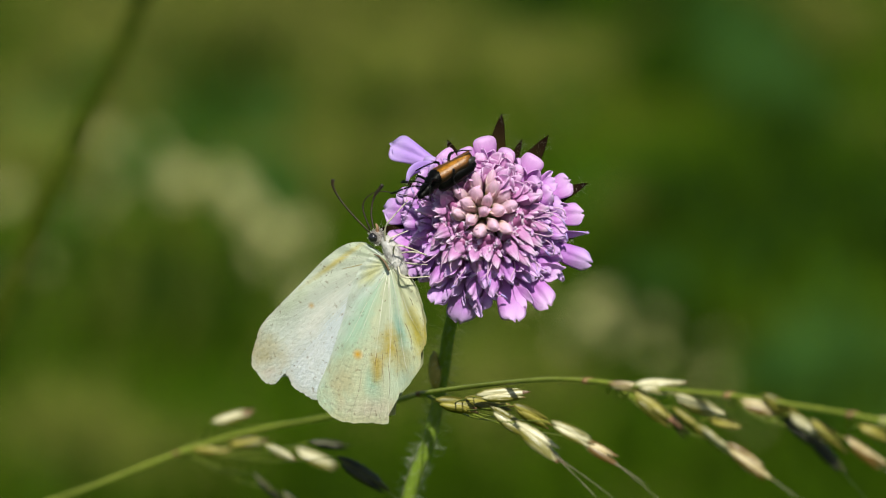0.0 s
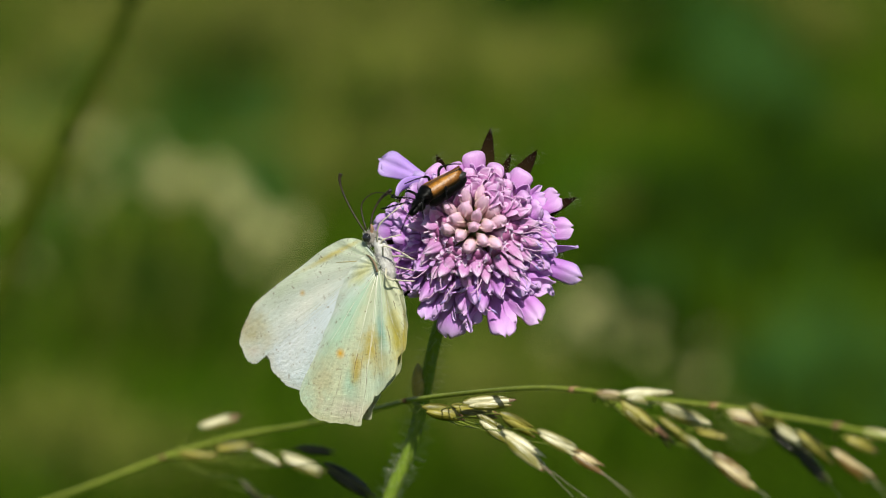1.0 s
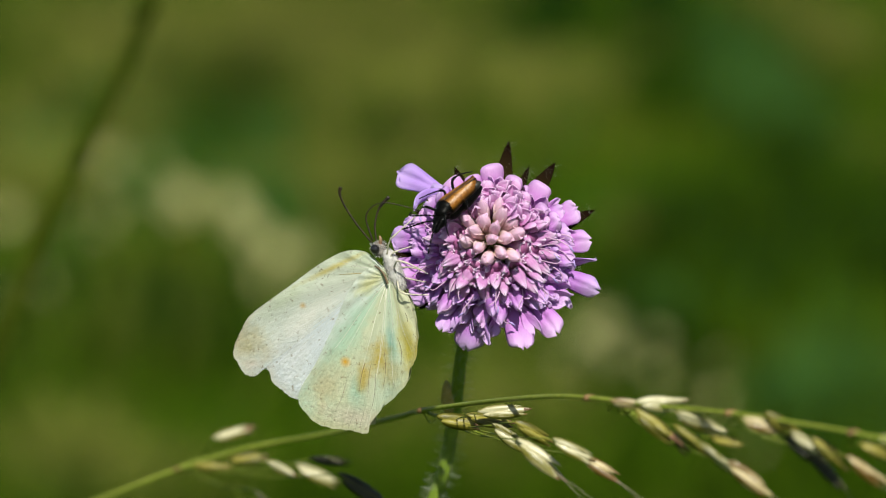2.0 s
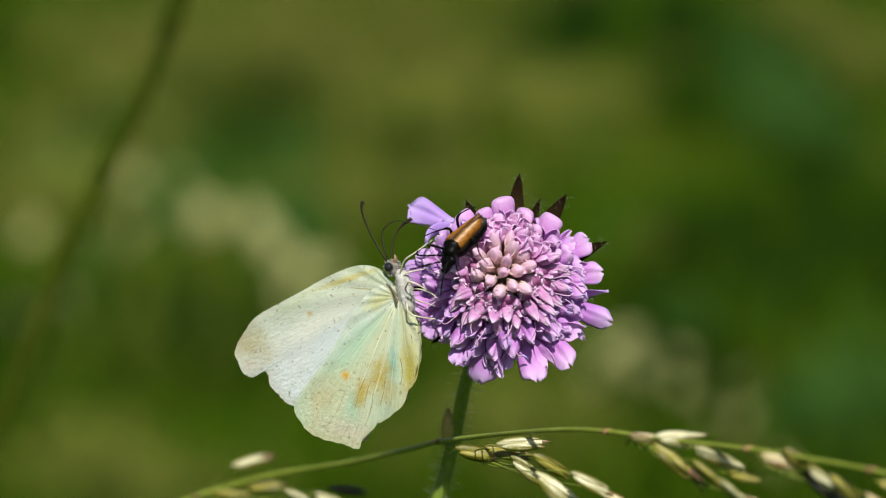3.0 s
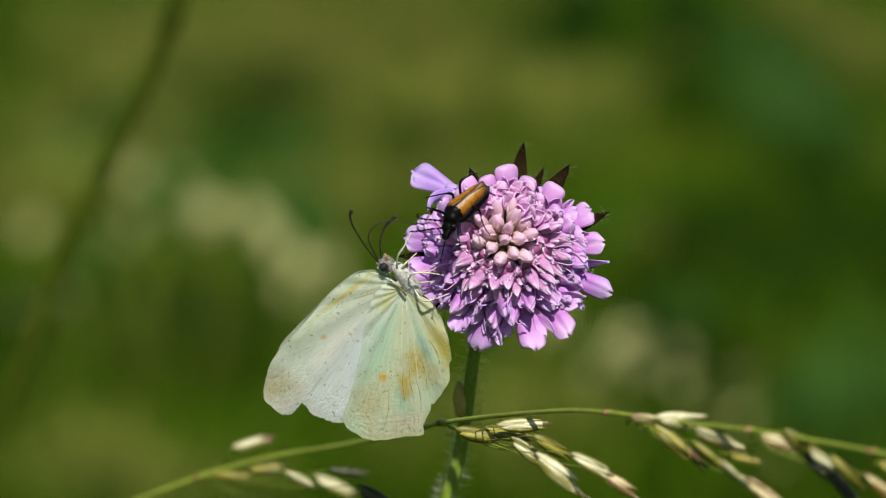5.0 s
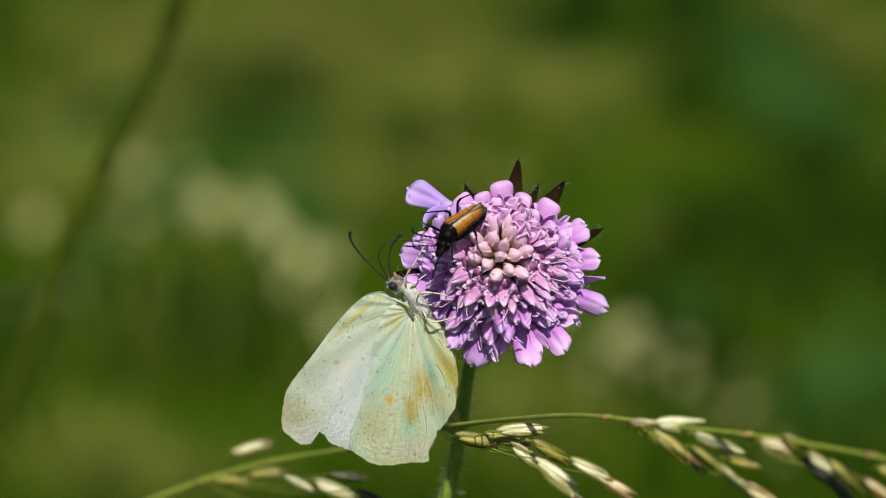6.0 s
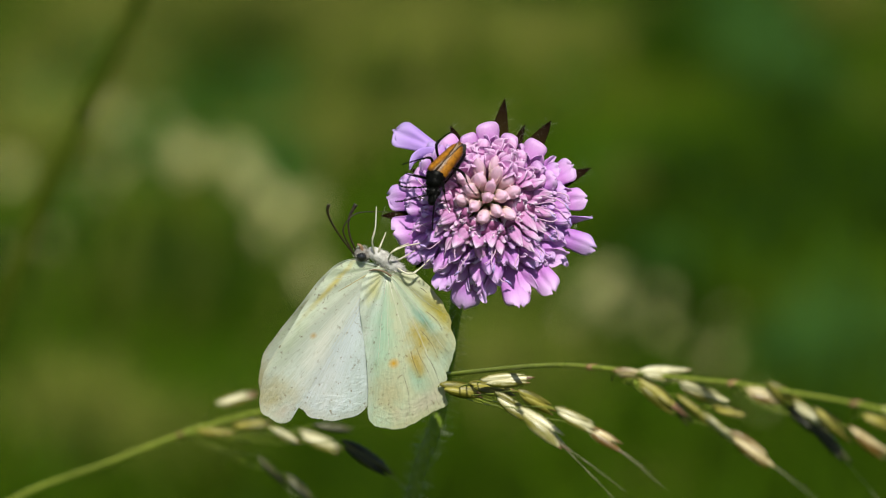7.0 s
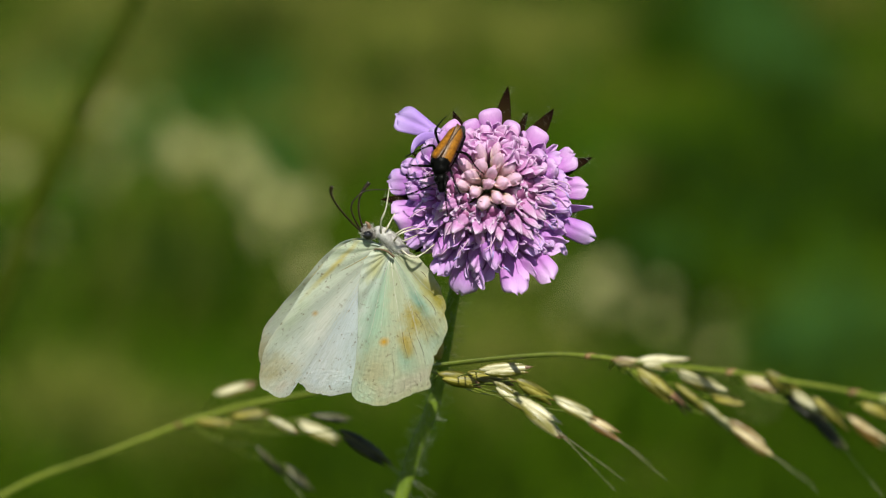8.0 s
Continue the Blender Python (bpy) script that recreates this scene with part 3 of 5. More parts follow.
def make_bud(rng):
    """A closed floret: a smooth egg whose folded lobes meet in a blunt point, with a groove between them."""
    bm = bmesh.new()
    wide, tall = rng.uniform(0.92, 1.08), rng.uniform(2.9, 3.6)
    prof = [(-3.2, 0.5), (-1.6, 0.6), (-0.5, 0.80), (0.3, wide * 0.93), (1.1, wide * 1.02), (tall * 0.5, wide), (tall * 0.68, wide * 0.84), (tall * 0.82, wide * 0.62), (tall * 0.92, wide * 0.38), (tall * 0.98, wide * 0.16), (tall, wide * 0.04)]
    ph = rng.uniform(0, 6.28)
    spindle(bm, prof, 32, 1.0, lambda a, z: 1 + 0.05 * max(0, z) / tall * math.cos(3 * a + ph) - 0.16 * (max(0, z) / tall) ** 1.5 * abs(math.cos(1.5 * a + ph)) ** 14)
    t = ph + rng.uniform(0, 1)
    sheet(bm, lobe_points(t, tall * 0.98, 1.9, 10, -46, -0.6, wide * 0.86, 0.03, ph, 0.45), 6, 10, 0.08)
    return bm


def make_cup(rng):
    """Just opening: broad lobes wrapped round each other like a rosebud."""
    bm = bmesh.new()
    spindle(bm, [(-3.6, 0.5), (-1.4, 0.7), (0.0, 1.1), (0.9, 1.2), (1.5, 0.9), (1.9, 0.5), (2.1, 0.05)], 18)
    ph = rng.uniform(0, 6.28)
    for k in range(4):
        sheet(bm, lobe_points(ph + k * 1.571 + rng.uniform(-0.25, 0.25), rng.uniform(2.4, 3.3), rng.uniform(2.2, 2.9), rng.uniform(0, 14), rng.uniform(-30, 18), rng.uniform(-0.95, -0.6), 1.0 + 0.08 * k, 0.14, rng.uniform(0, 6), rng.uniform(0.1, 0.5)), 9, 10, 0.1)
    return bm


def make_opening(rng):
    """Half open: the outermost lobe is long and folded to a point, the others still lean together."""
    bm = bmesh.new()
    spindle(bm, [(-4.0, 0.5), (-1.5, 0.62), (0.0, 0.9), (0.9, 1.0)], 12)
    ph = rng.uniform(-0.3, 0.3)
    for k, (turn, big) in enumerate(((0, 1.3), (1.3, 0.62), (-1.3, 0.62), (3.1, 0.36))):
        lift, curl = (rng.uniform(18, 40), rng.uniform(-6, 36)) if k == 0 else (rng.uniform(8, 32), rng.uniform(-10, 30))
        sheet(bm, lobe_points(ph + turn, rng.uniform(2.8, 3.7) * big, rng.uniform(1.6, 2.1) * (0.6 + 0.4 * big), lift, curl, rng.uniform(-0.75, -0.35), 0.7, 0.14, rng.uniform(0, 6), rng.uniform(0.6, 0.95), crease=rng.uniform(0.4, 1.2)), 8, 10, 0.08)
    return bm


def make_open(rng, outer, wide, tip=0.0, sizes=(1.0, 0.54, 0.22, 0.54), flat=0.0, ruffle=0.08):
    """Wide open: one large outer lobe, two at the sides and a small inner one."""
    bm = bmesh.new()
    spindle(bm, [(-6.0, 0.5), (-3.0, 0.6), (-1.0, 0.85), (0.2, 1.05)], 12)
    ph = rng.uniform(-0.2, 0.2)
    for k in range(4):
        t = ph + (0, 1.15, 3.1, -1.15)[k] + rng.uniform(-0.15, 0.15)
        length = outer * sizes[k] * rng.uniform(0.92, 1.08)
        width = wide * (1.0, 0.62, 0.5, 0.62)[k] * rng.uniform(0.9, 1.12)
        lift = (rng.uniform(0, 14) if flat else rng.uniform(14, 38), rng.uniform(16, 40), rng.uniform(14, 36), rng.uniform(16, 40))[k]
        sheet(bm, lobe_points(t, length, width, lift, rng.uniform(-14, 30) * (1 - 0.6 * flat), rng.uniform(-0.8, -0.15) * (1 - 0.5 * flat), 0.9, 0.3, rng.uniform(0, 6), tip if k == 0 else max(tip, 0.4), ruffle, flat, rng.uniform(0.2, 1.0)), 12, 14, 0.08)
    return bm


def make_thumb(rng, size=1.0):
    """A floret whose stout hooded upper lobe stands like a thumb, with smaller ones below it."""
    bm = bmesh.new()
    spindle(bm, [(-5.0, 0.55), (-2.5, 0.8), (-0.5, 1.2), (0.4, 1.35)], 14)
    ph, bend = rng.uniform(0, 6.28), rng.uniform(4, 16)
    hood = Matrix.Translation((0.5 * MM, 0, -0.4 * MM)) @ pose(0, 0, 0, 0, bend, 90 + rng.uniform(-12, 12))
    prof = [(0, 1.25), (0.9, 1.5), (2.0, 1.72), (3.2, 1.82), (4.0, 1.76), (4.45, 1.5), (4.66, 0.95), (4.72, 0.05)]
    spindle(bm, [(z * size, r * size) for z, r in prof], 20, 0.62, lambda a, z: 1 + 0.06 * math.cos(2 * a + ph) + 0.16 * noise.noise((math.cos(a) * 1.5 + ph, math.sin(a) * 1.5, z * 0.6)) - 0.22 * abs(math.cos(a + ph)) ** 20 * max(0, z) / 4.7, hood)
    for t in (2.2, -2.2, 3.1):
        sheet(bm, lobe_points(t + rng.uniform(-0.2, 0.2), rng.uniform(2.4, 3.4) * size, rng.uniform(1.8, 2.5) * size, rng.uniform(8, 34), rng.uniform(0, 40), -0.5, 1.0, 0.2, rng.uniform(0, 6), 0.2), 6, 9, 0.12)
    return bm


def on_dome(theta, phi, reach, height, twist=0.0, lean=0.0):
    """Place on the dome: theta degrees from the axis, phi degrees round it. Local z points out, local x away from the axis."""
    th, ph = radians(theta), radians(phi)
    place = Vector((reach * math.sin(th) * math.cos(ph), reach * math.sin(th) * math.sin(ph), height * math.cos(th))) * MM
    th2 = th + radians(lean)
    z = Vector((math.sin(th2) * math.cos(ph), math.sin(th2) * math.sin(ph), math.cos(th2)))
    x = Vector((math.cos(th2) * math.cos(ph), math.cos(th2) * math.sin(ph), -math.sin(th2)))
    y = z.cross(x)
    m = Matrix((x, y, z)).transposed().to_4x4()
    return HEAD @ Matrix.Translation(place) @ m @ pose(0, 0, 0, 0, 0, twist)


def aimed(x, y, z, turn, rise):
    """Place before the head's disc (millimetres right, up, out); the floret points turn degrees round the axis, rise degrees out of the disc."""
    way = Vector((math.cos(radians(turn)) * math.cos(radians(rise)), math.sin(radians(turn)) * math.cos(radians(rise)), math.sin(radians(rise))))
    back = (Vector((0, 0, -1)) + way * way.z).normalized()
    m = Matrix((back, way.cross(back), way)).transposed().to_4x4()
    return HEAD @ Matrix.Translation((x * MM, y * MM, z * MM)) @ m


def make_bract(length, width):
    bm = bmesh.new()
    sheet(bm, lambda u, v: (length * v, u * width * 0.62 * (1 - v) ** 0.62 * (0.75 + 0.9 * v * (1 - v)), 0.55 * abs(u) * width * 0.3 * (1 - v) + 1.1 * v * v), 6, 12, 0.16)
    return bm


def hairs_on(bm, rng, pts, radius, count, length, spread=0.4, fine=1.0):
    """Fine hairs that stand off a line of points."""
    n = len(pts)
    for _ in range(count):
        f = rng.uniform(0, n - 1.001)
        i = int(f)
        p = Vector(pts[i]).lerp(Vector(pts[i + 1]), f - i)
        way = (Vector(pts[i + 1]) - Vector(pts[i])).normalized()
        out = (way.orthogonal().normalized())
        out.rotate(Matrix.Rotation(rng.uniform(0, 6.283), 3, way))
        tip = (out + way * rng.uniform(-spread, spread)).normalized() * length * rng.uniform(0.4, 1.1)
        r = radius(f / (n - 1)) if callable(radius) else radius
        a = p + out * r * 0.9
        tube(bm, [a, a + tip * 0.55 + way * 0.08, a + tip], [0.014 * fine, 0.011 * fine, 0.004 * fine], 3)


def build_flower():
    rng = random.Random(11)
    flower = tagged(new("scabious_flower"), "pinkish-lilac field scabious in full bloom on a hairy green stem", "flower")
    buds = [part("bud", make_bud(rng), BUD, flower) for _ in range(5)]
    cups = [part("floret", make_cup(rng), ROSY, flower) for _ in range(4)]
    opening = [part("floret", make_opening(rng), OPENING, flower) for _ in range(9)]
    middle = [part("floret", make_open(rng, rng.uniform(4.0, 5.4), rng.uniform(2.1, 2.8), rng.uniform(0.2, 0.7)), PETAL, flower) for _ in range(10)]
    outer = [part("floret", make_open(rng, rng.uniform(5.0, 6.2), rng.uniform(2.5, 3.3), rng.uniform(0, 0.3), flat=0.3), PETAL, flower) for _ in range(8)]
    used = set()

    def place(kind, pool, m):
        ob = rng.choice(pool)
        if ob in used:
            return again(kind, ob, flower, m)
        used.add(ob)
        ob.matrix_basis = m
        return ob
    for i in range(168):
        theta = 6.4 * math.sqrt(i + 0.4) + rng.uniform(-1.5, 1.5)
        phi = i * 137.508 + rng.uniform(-5, 5)
        upper = math.sin(radians(phi))
        size = Matrix.Diagonal((rng.uniform(0.85, 1.12), rng.uniform(0.85, 1.12), rng.uniform(0.85, 1.15), 1))
        if theta < 27 - 3 * upper:
            place("bud", buds, on_dome(theta, phi, 9.6, 10.0, rng.uniform(0, 360), theta * 0.4) @ size)
        elif upper > 0.15 and theta < 46:
            place("floret", cups, on_dome(theta, phi, 9.8, 10.0, rng.uniform(0, 360), rng.uniform(-6, 6)) @ size)
        elif upper <= 0.15 and theta < 50:
            place("floret", opening, on_dome(theta, phi, 9.6, 9.9, rng.uniform(-30, 30), rng.uniform(0, 22)) @ size)
        elif upper <= 0.15 and theta < 68:
            if rng.random() < 0.9:
                place("floret", middle, on_dome(theta, phi, 9.6, 9.3, rng.uniform(-35, 35), rng.uniform(-4, 18)) @ size)
        elif upper < 0.1 and theta < 80 and rng.random() < 0.45:
            place("floret", outer, on_dome(theta, phi, 8.6, 8.4, rng.uniform(-30, 30), rng.uniform(-12, 6)) @ size)
    for ob in buds + cups + opening + middle + outer:
        if ob not in used:
            bpy.data.objects.remove(ob)
    # the stout florets along the upper edge: from the axis, round it, size
    for th, ph, size in ((62, 84, 1.12), (52, 66, 0.92), (62, 44, 1.08), (66, 119, 0.98), (56, 104, 0.85), (50, 26, 0.8), (70, 156, 0.95)):
        part("floret", make_thumb(rng, size), THUMB, flower, m=on_dome(th, ph, 9.4, 8.8, rng.uniform(-20, 20), rng.uniform(-2, 12)))
    for th, ph, lean in ((50, 12, 4), (60, 28, 6), (64, 8, 8), (48, 136, 0), (56, 150, 4), (66, 168, 6)):
        part("floret", make_open(rng, rng.uniform(4.2, 5.2), rng.uniform(3.0, 3.8), 0.0, (1.0, 0.8, 0.5, 0.8), 0.2), PETAL, flower, m=on_dome(th, ph, 9.4, 9.0, rng.uniform(-25, 25), lean))
    # the long ones that hang or stand off: round the axis, length and width of the outer lobe
    for ph, length, wide in ((26, 6.6, 4.4), (4, 6.4, 3.6), (-12, 4.4, 3.4), (-24, 9.6, 4.2), (-37, 6.4, 4.2), (-55, 9.8, 4.7), (-73, 9.0, 4.2), (-92, 5.8, 4.0), (-106, 8.6, 4.9), (-118, 7.4, 4.2), (-137, 5.0, 4.0), (-149, 6.0, 4.6), (-163, 6.8, 5.4), (175, 7.4, 4.6), (160, 5.6, 3.8)):
        part("floret", make_open(rng, length, wide, 0.0, (1.0, 0.8, 0.4, 0.76), 0.5, 0.07), PETAL, flower, m=on_dome(82, ph, 9.5, 8.6, rng.uniform(-8, 8), rng.uniform(-8, 0)))
    bm = bmesh.new()
    spindle(bm, [(-6.0, 0.5), (-3.0, 0.6), (-1.0, 0.85), (0.2, 1.05), (1.6, 1.0), (2.8, 0.5)], 12)
    sheet(bm, lobe_points(0.0, 9.9, 4.9, 2, 14, -0.45, 0.3, 0.36, 2.6, 0.0, 0.10, 0.9, 1.1), 14, 18, 0.1)
    part("floret", bm, VIOLET, flower, "bluish-violet long floret", aimed(-7.4, 8.8, 2.0, 150, 4))
    bm = bmesh.new()
    spindle(bm, [(-4.0, 0.5), (-2.0, 0.6), (-0.6, 0.9), (0.2, 1.1)], 12)
    sheet(bm, lobe_points(-1.0, 7.4, 2.8, 14, -58, -0.6, 0.6, 0.1, 2.0, 0.0, 0.05, 0.4), 10, 16, 0.12)
    part("floret", bm, VIOLET, flower, "bluish-violet floret with an upturned lip", aimed(-7.0, 7.6, 3.0, 170, 6))
    # styles and anthers
    for _ in range(22):
        th, ph = rng.uniform(44, 72), rng.uniform(170, 370)
        bm = bmesh.new()
        bend = rng.uniform(-1.2, 1.2)
        pts = curve_points([(0, 0, 0), (0.5, bend * 0.5, 1.6), (1.5, bend * 1.1, 2.6), (2.6, bend * 0.7, rng.uniform(2.4, 3.4))], 4)
        tube(bm, pts, taper(len(pts), 0.11, 0.09), 5)
        style = part("style", bm, STYLE, flower, m=on_dome(th, ph, 11.0, 9.6, rng.uniform(-60, 60), rng.uniform(-15, 10)))
        if rng.random() < 0.55:
            bm = bmesh.new()
            end = pts[-1]
            tube(bm, [end + Vector((-0.7, 0.1, 0)), end, end + Vector((0.7, -0.1, 0.15))], [0.1, 0.2, 0.1], 6)
            part("anther", bm, ANTHER, style)
    # receptacle and bracts behind the florets
    bm = bmesh.new()
    spindle(bm, [(-9, 1.2), (-8, 3.2), (-5, 7.0), (-1, 8.9), (3.4, 7.4), (6.0, 4.2), (6.9, 0.4)], 24, m=HEAD)
    part("receptacle", bm, SEPAL, flower)
    hairy = bmesh.new()
    for ph, length, width, lift in ((82, 19.6, 5.4, 3), (56, 18.8, 6.0, 3), (68, 16.4, 3.6, 1), (23, 18.6, 5.0, 3), (113, 16.2, 5.0, 2), (-8, 15.0, 4.0, 1), (-26, 13.0, 3.4, 0), (166, 16.0, 3.8, 3), (150, 15.2, 3.2, 1), (-160, 14.2, 3.4, 0), (183, 17.8, 4.4, 3), (-141, 15.4, 4.0, 0), (-75, 12.4, 3.4, 0)):
        m = HEAD @ Matrix.Translation((0, 0, -3.5 * MM)) @ pose(0, 0, 0, 0, 0, ph) @ pose(0, 0, 0, 0, -lift)
        part("bract", make_bract(length, width), BRACT, flower, "dark pointed hairy bract", m)
        for side in (-1, 1):
            line = [m @ Vector((length * v * MM, side * width * 0.5 * (1 - v) ** 0.62 * MM, 1.0 * v * v * MM)) / MM for v in (0.45, 0.6, 0.75, 0.9, 0.99)]
            hairs_on(hairy, rng, line, 0.0, 64, 2.0, 0.6, 0.42)
    tagged(part("bract_hair", hairy, HAIR, flower), kind="stuff")
    # stem down into the ground
    line = curve_points([(-1.5, 6.5, -4), (-5.2, 15, -16.2), (-6.9, 21, -26.4), (-9.0, 24, -36.6), (-12.9, 27, -48), (-18.4, 32, -76.5), (-25, 46, -180), (-22, 80, -340), (-18, 116, -540)], 6)
    bm = bmesh.new()
    tube(bm, line, [0.98 + 0.5 * (i / len(line)) for i in range(len(line))], 12)
    stem = part("stem", bm, STEM, flower)
    bm = bmesh.new()
    hairs_on(bm, rng, line[3:34], 1.0, 900, 2.6, 0.4, 1.5)
    tagged(part("stem_hair", bm, HAIR, stem), kind="stuff")
    # a small withered bract that clings to the stem
    bm = bmesh.new()
    spindle(bm, [(-3.2, 0.5), (-1.8, 0.95), (0, 1.15), (1.6, 0.85), (2.6, 0.4), (3.2, 0.08)], 12, 0.7, m=Matrix.Translation((-8.1 * MM, 19.6 * MM, -24.8 * MM)) @ pose(0, 0, 0, 0, -2))
    part("dry_bract", bm, WITHERED, stem, "withered brown bract on the stem")
    return flower, stem


flower, stem = build_flower()

# ---- the oat grass in front of the stem ----


def make_spikelet(rng, length, colour, awned):
    """Husks that overlap along x, with browned tips."""
    bm = bmesh.new()
    wide = length * rng.uniform(0.088, 0.108) * (0.8 if colour == "dark" else 1.05)
    turn = Matrix.Rotation(math.pi / 2, 4, "Y")
    for k in range(3):
        a = (0.0, 0.1, 0.3)[k] * length
        l = (0.78, 0.8, 0.68)[k] * length * rng.uniform(0.95, 1.05)
        r = wide * (0.78, 0.92, 0.74)[k]
        lift = (0.34, -0.3, 0.12)[k]
        m = pose(a * MM, rng.uniform(-0.2, 0.2) * MM, lift * wide * MM, 0, -lift * rng.uniform(6, 18), rng.uniform(-6, 6)) @ turn
        prof = [(0, 0.06), (0.06 * l, 0.45 * r), (0.2 * l, 0.85 * r), (0.4 * l, r), (0.6 * l, 0.86 * r), (0.78 * l, 0.55 * r), (0.92 * l, 0.24 * r), (l, 0.03)]
        ridge = rng.uniform(0, 6)
        spindle(bm, prof, 16, 0.75, lambda an, z: 1 + 0.09 * math.cos(8 * an + ridge) + 0.12 * math.cos(2 * an + ridge), m)
    if colour != "dark":
        edge = rng.uniform(0.7, 0.9)
        for f in bm.faces:
            if f.calc_center_median().x > length * MM * rng.uniform(edge, edge + 0.1):
                f.material_index = 1
    awn = None
    if awned:
        awn = bmesh.new()
        for _ in range(2):
            e = (length * rng.uniform(1.5, 2.1), rng.uniform(-1.5, 1.5), rng.uniform(-1.6, 0.4))
            pts = curve_points([(length * 0.7, 0, 0), (length * 1.15, e[1] * 0.4, e[2] * 0.3), e], 4)
            tube(awn, pts, taper(len(pts), 0.06, 0.02), 4)
    return bm, awn


def build_grass():
    rng = random.Random(5)
    deeper = 1.35

    def set_off(x, y, z):
        """The grass stands well before and behind the plane of the flower."""
        k = (590 + deeper * y) / (590 + y)
        return Vector((x * k, y * deeper, z * k))
    grass = tagged(new("oat_grass"), "arching oat grass stalk with cream, olive and dark spikelets", "grass")
    line = curve_points([set_off(*p) for p in [(-205, 115, -520), (-200, 100, -330), (-180, 75, -170), (-128, 52, -92), (-96, 66, -59.3), (-81.4, 62.5, -50.7), (-73.8, 60.6, -46.6), (-61.2, 57.5, -41.9), (-47.3, 54, -36.4), (-34.3, 47, -32.2), (-20, 36, -29.1), (-8, 21, -25.7), (-3.7, 13, -24.2), (6.1, -3, -22.2), (15.8, -16, -20.8), (22.7, -23, -20.7), (33, -30, -21.7), (43.9, -36, -22.5), (53, -41, -23.7), (61.6, -46, -25), (69, -50, -26.7), (76.9, -54, -29.7)]], 8)
    bm = bmesh.new()
    tube(bm, line, [0.54 - 0.2 * (i / len(line)) for i in range(len(line))], 8)
    part("stalk", bm, STALK, grass)
    hairs = bmesh.new()
    hairs_on(hairs, rng, line[30:], 0.4, 120, 0.5)
    tagged(part("stalk_hair", hairs, HAIR, grass), kind="stuff")
    for x, y, z in [(-47.3, 54, -36.4), (-3.7, 13, -24.2), (22.7, -23, -20.7), (43.9, -36, -22.5), (61.6, -46, -25)]:
        bm = bmesh.new()
        spindle(bm, [(-0.9, 0.36), (-0.4, 0.5), (0.3, 0.53), (0.9, 0.36)], 10, m=Matrix.Translation(set_off(x, y, z) * MM) @ pose(0, 0, 0, 0, 84))
        part("node", bm, NODE, grass, "reddish stalk node")

    def branch(bx, by, bz, spikelets):
        """Spikelets (place, slope, length, kind of husk, awned) that hang on thin stalks from one node."""
        for x, y, z, slope, length, colour, awned in spikelets:
            bm, awn = make_spikelet(rng, length, colour, awned)
            half = Vector((math.cos(radians(slope)), 0, math.sin(radians(slope)))) * length * 0.5
            start = set_off(x, y, z) - half
            m = Matrix.Translation(start * MM) @ pose(0, 0, 0, rng.uniform(-40, 40), -slope, rng.uniform(-12, 12))
            sp = part("spikelet", bm, [HUSK[colour], HUSK_TIP], grass, colour + " husked spikelet", m)
            if awn:
                part("awn", awn, AWN, sp)
            bm = bmesh.new()
            root = set_off(bx, by, bz)
            start = start + Vector((0, 0.5, 0))
            mid = root.lerp(start, 0.55) + Vector((0, 8.5, -1.6))
            pts = curve_points([root, mid, start], 5)
            tube(bm, pts, taper(len(pts), 0.15, 0.11), 5)
            part("pedicel", bm, STALK, grass)

    branch(-47.3, 54, -35.9, [
        (-37.2, 50.5, -29.8, 16, 8.5, "cream", 0), (-41, 50.6, -35.7, -2, 7.8, "olive", 0), (-34.2, 45, -34, 6, 8.1, "olive", 0),
        (-27.9, 37.3, -35.6, -26, 7, "cream", 0), (-22.3, 47, -37.1, -22, 9.2, "cream", 0), (-19.4, 31.4, -33.7, -5, 8, "dark", 0),
        (-13.4, 23.9, -38.7, -33, 11.6, "dark", 1), (-30.8, 46.2, -42.5, -46, 8.2, "dark", 1), (-25.6, 42.3, -45, -40, 7.8, "dark", 0)])
    branch(-3.7, 13, -24.2, [
        (2.9, 1.3, -25.8, -10, 8.7, "olive", 0), (9.9, -8.1, -23.6, 3, 9.2, "cream", 0), (7.7, -6.1, -25.1, -10, 8.7, "olive", 0),
        (11, -11.5, -27.8, -32, 8.2, "cream", 0), (15.6, -18.8, -30.9, -38, 10.9, "cream", 1), (14.5, -14.2, -26.8, -28, 7.8, "olive", 0),
        (20.5, -22.8, -29.2, -28, 8.2, "cream", 0), (25, -22.5, -32.2, -34, 8.2, "brown", 1)])
    branch(26.6, -25.6, -21.2, [
        (28.7, -28.1, -21.5, -4, 6, "brown", 0), (34, -30.6, -21.3, 0, 8.5, "cream", 0), (33.1, -30.1, -25.2, -38, 9.5, "olive", 0),
        (39.8, -32.7, -24.3, -20, 9.2, "cream", 0), (36.5, -29.8, -27.5, -50, 5.8, "dark", 0), (38.5, -33, -27.1, -38, 8.2, "olive", 0),
        (43.7, -32.8, -27, -10, 5.8, "olive", 0), (42.2, -35.1, -29.6, -40, 7.8, "cream", 0), (46.9, -36.8, -32.7, -36, 8.8, "brown", 1)])
    branch(43.9, -36, -22.5, [
        (48.7, -38.6, -24.3, -14, 6.8, "brown", 0), (52.4, -39.6, -24.7, -32, 8.7, "olive", 0), (55.0, -38, -28.5, -38, 8.7, "dark", 0),
        (55.3, -41.3, -27.2, -35, 6.8, "cream", 0), (58.8, -42.3, -28.6, -38, 8.2, "olive", 0), (58.4, -38.9, -31, -48, 9.7, "dark", 1),
        (64.1, -45.2, -31.1, -36, 8.5, "brown", 1)])
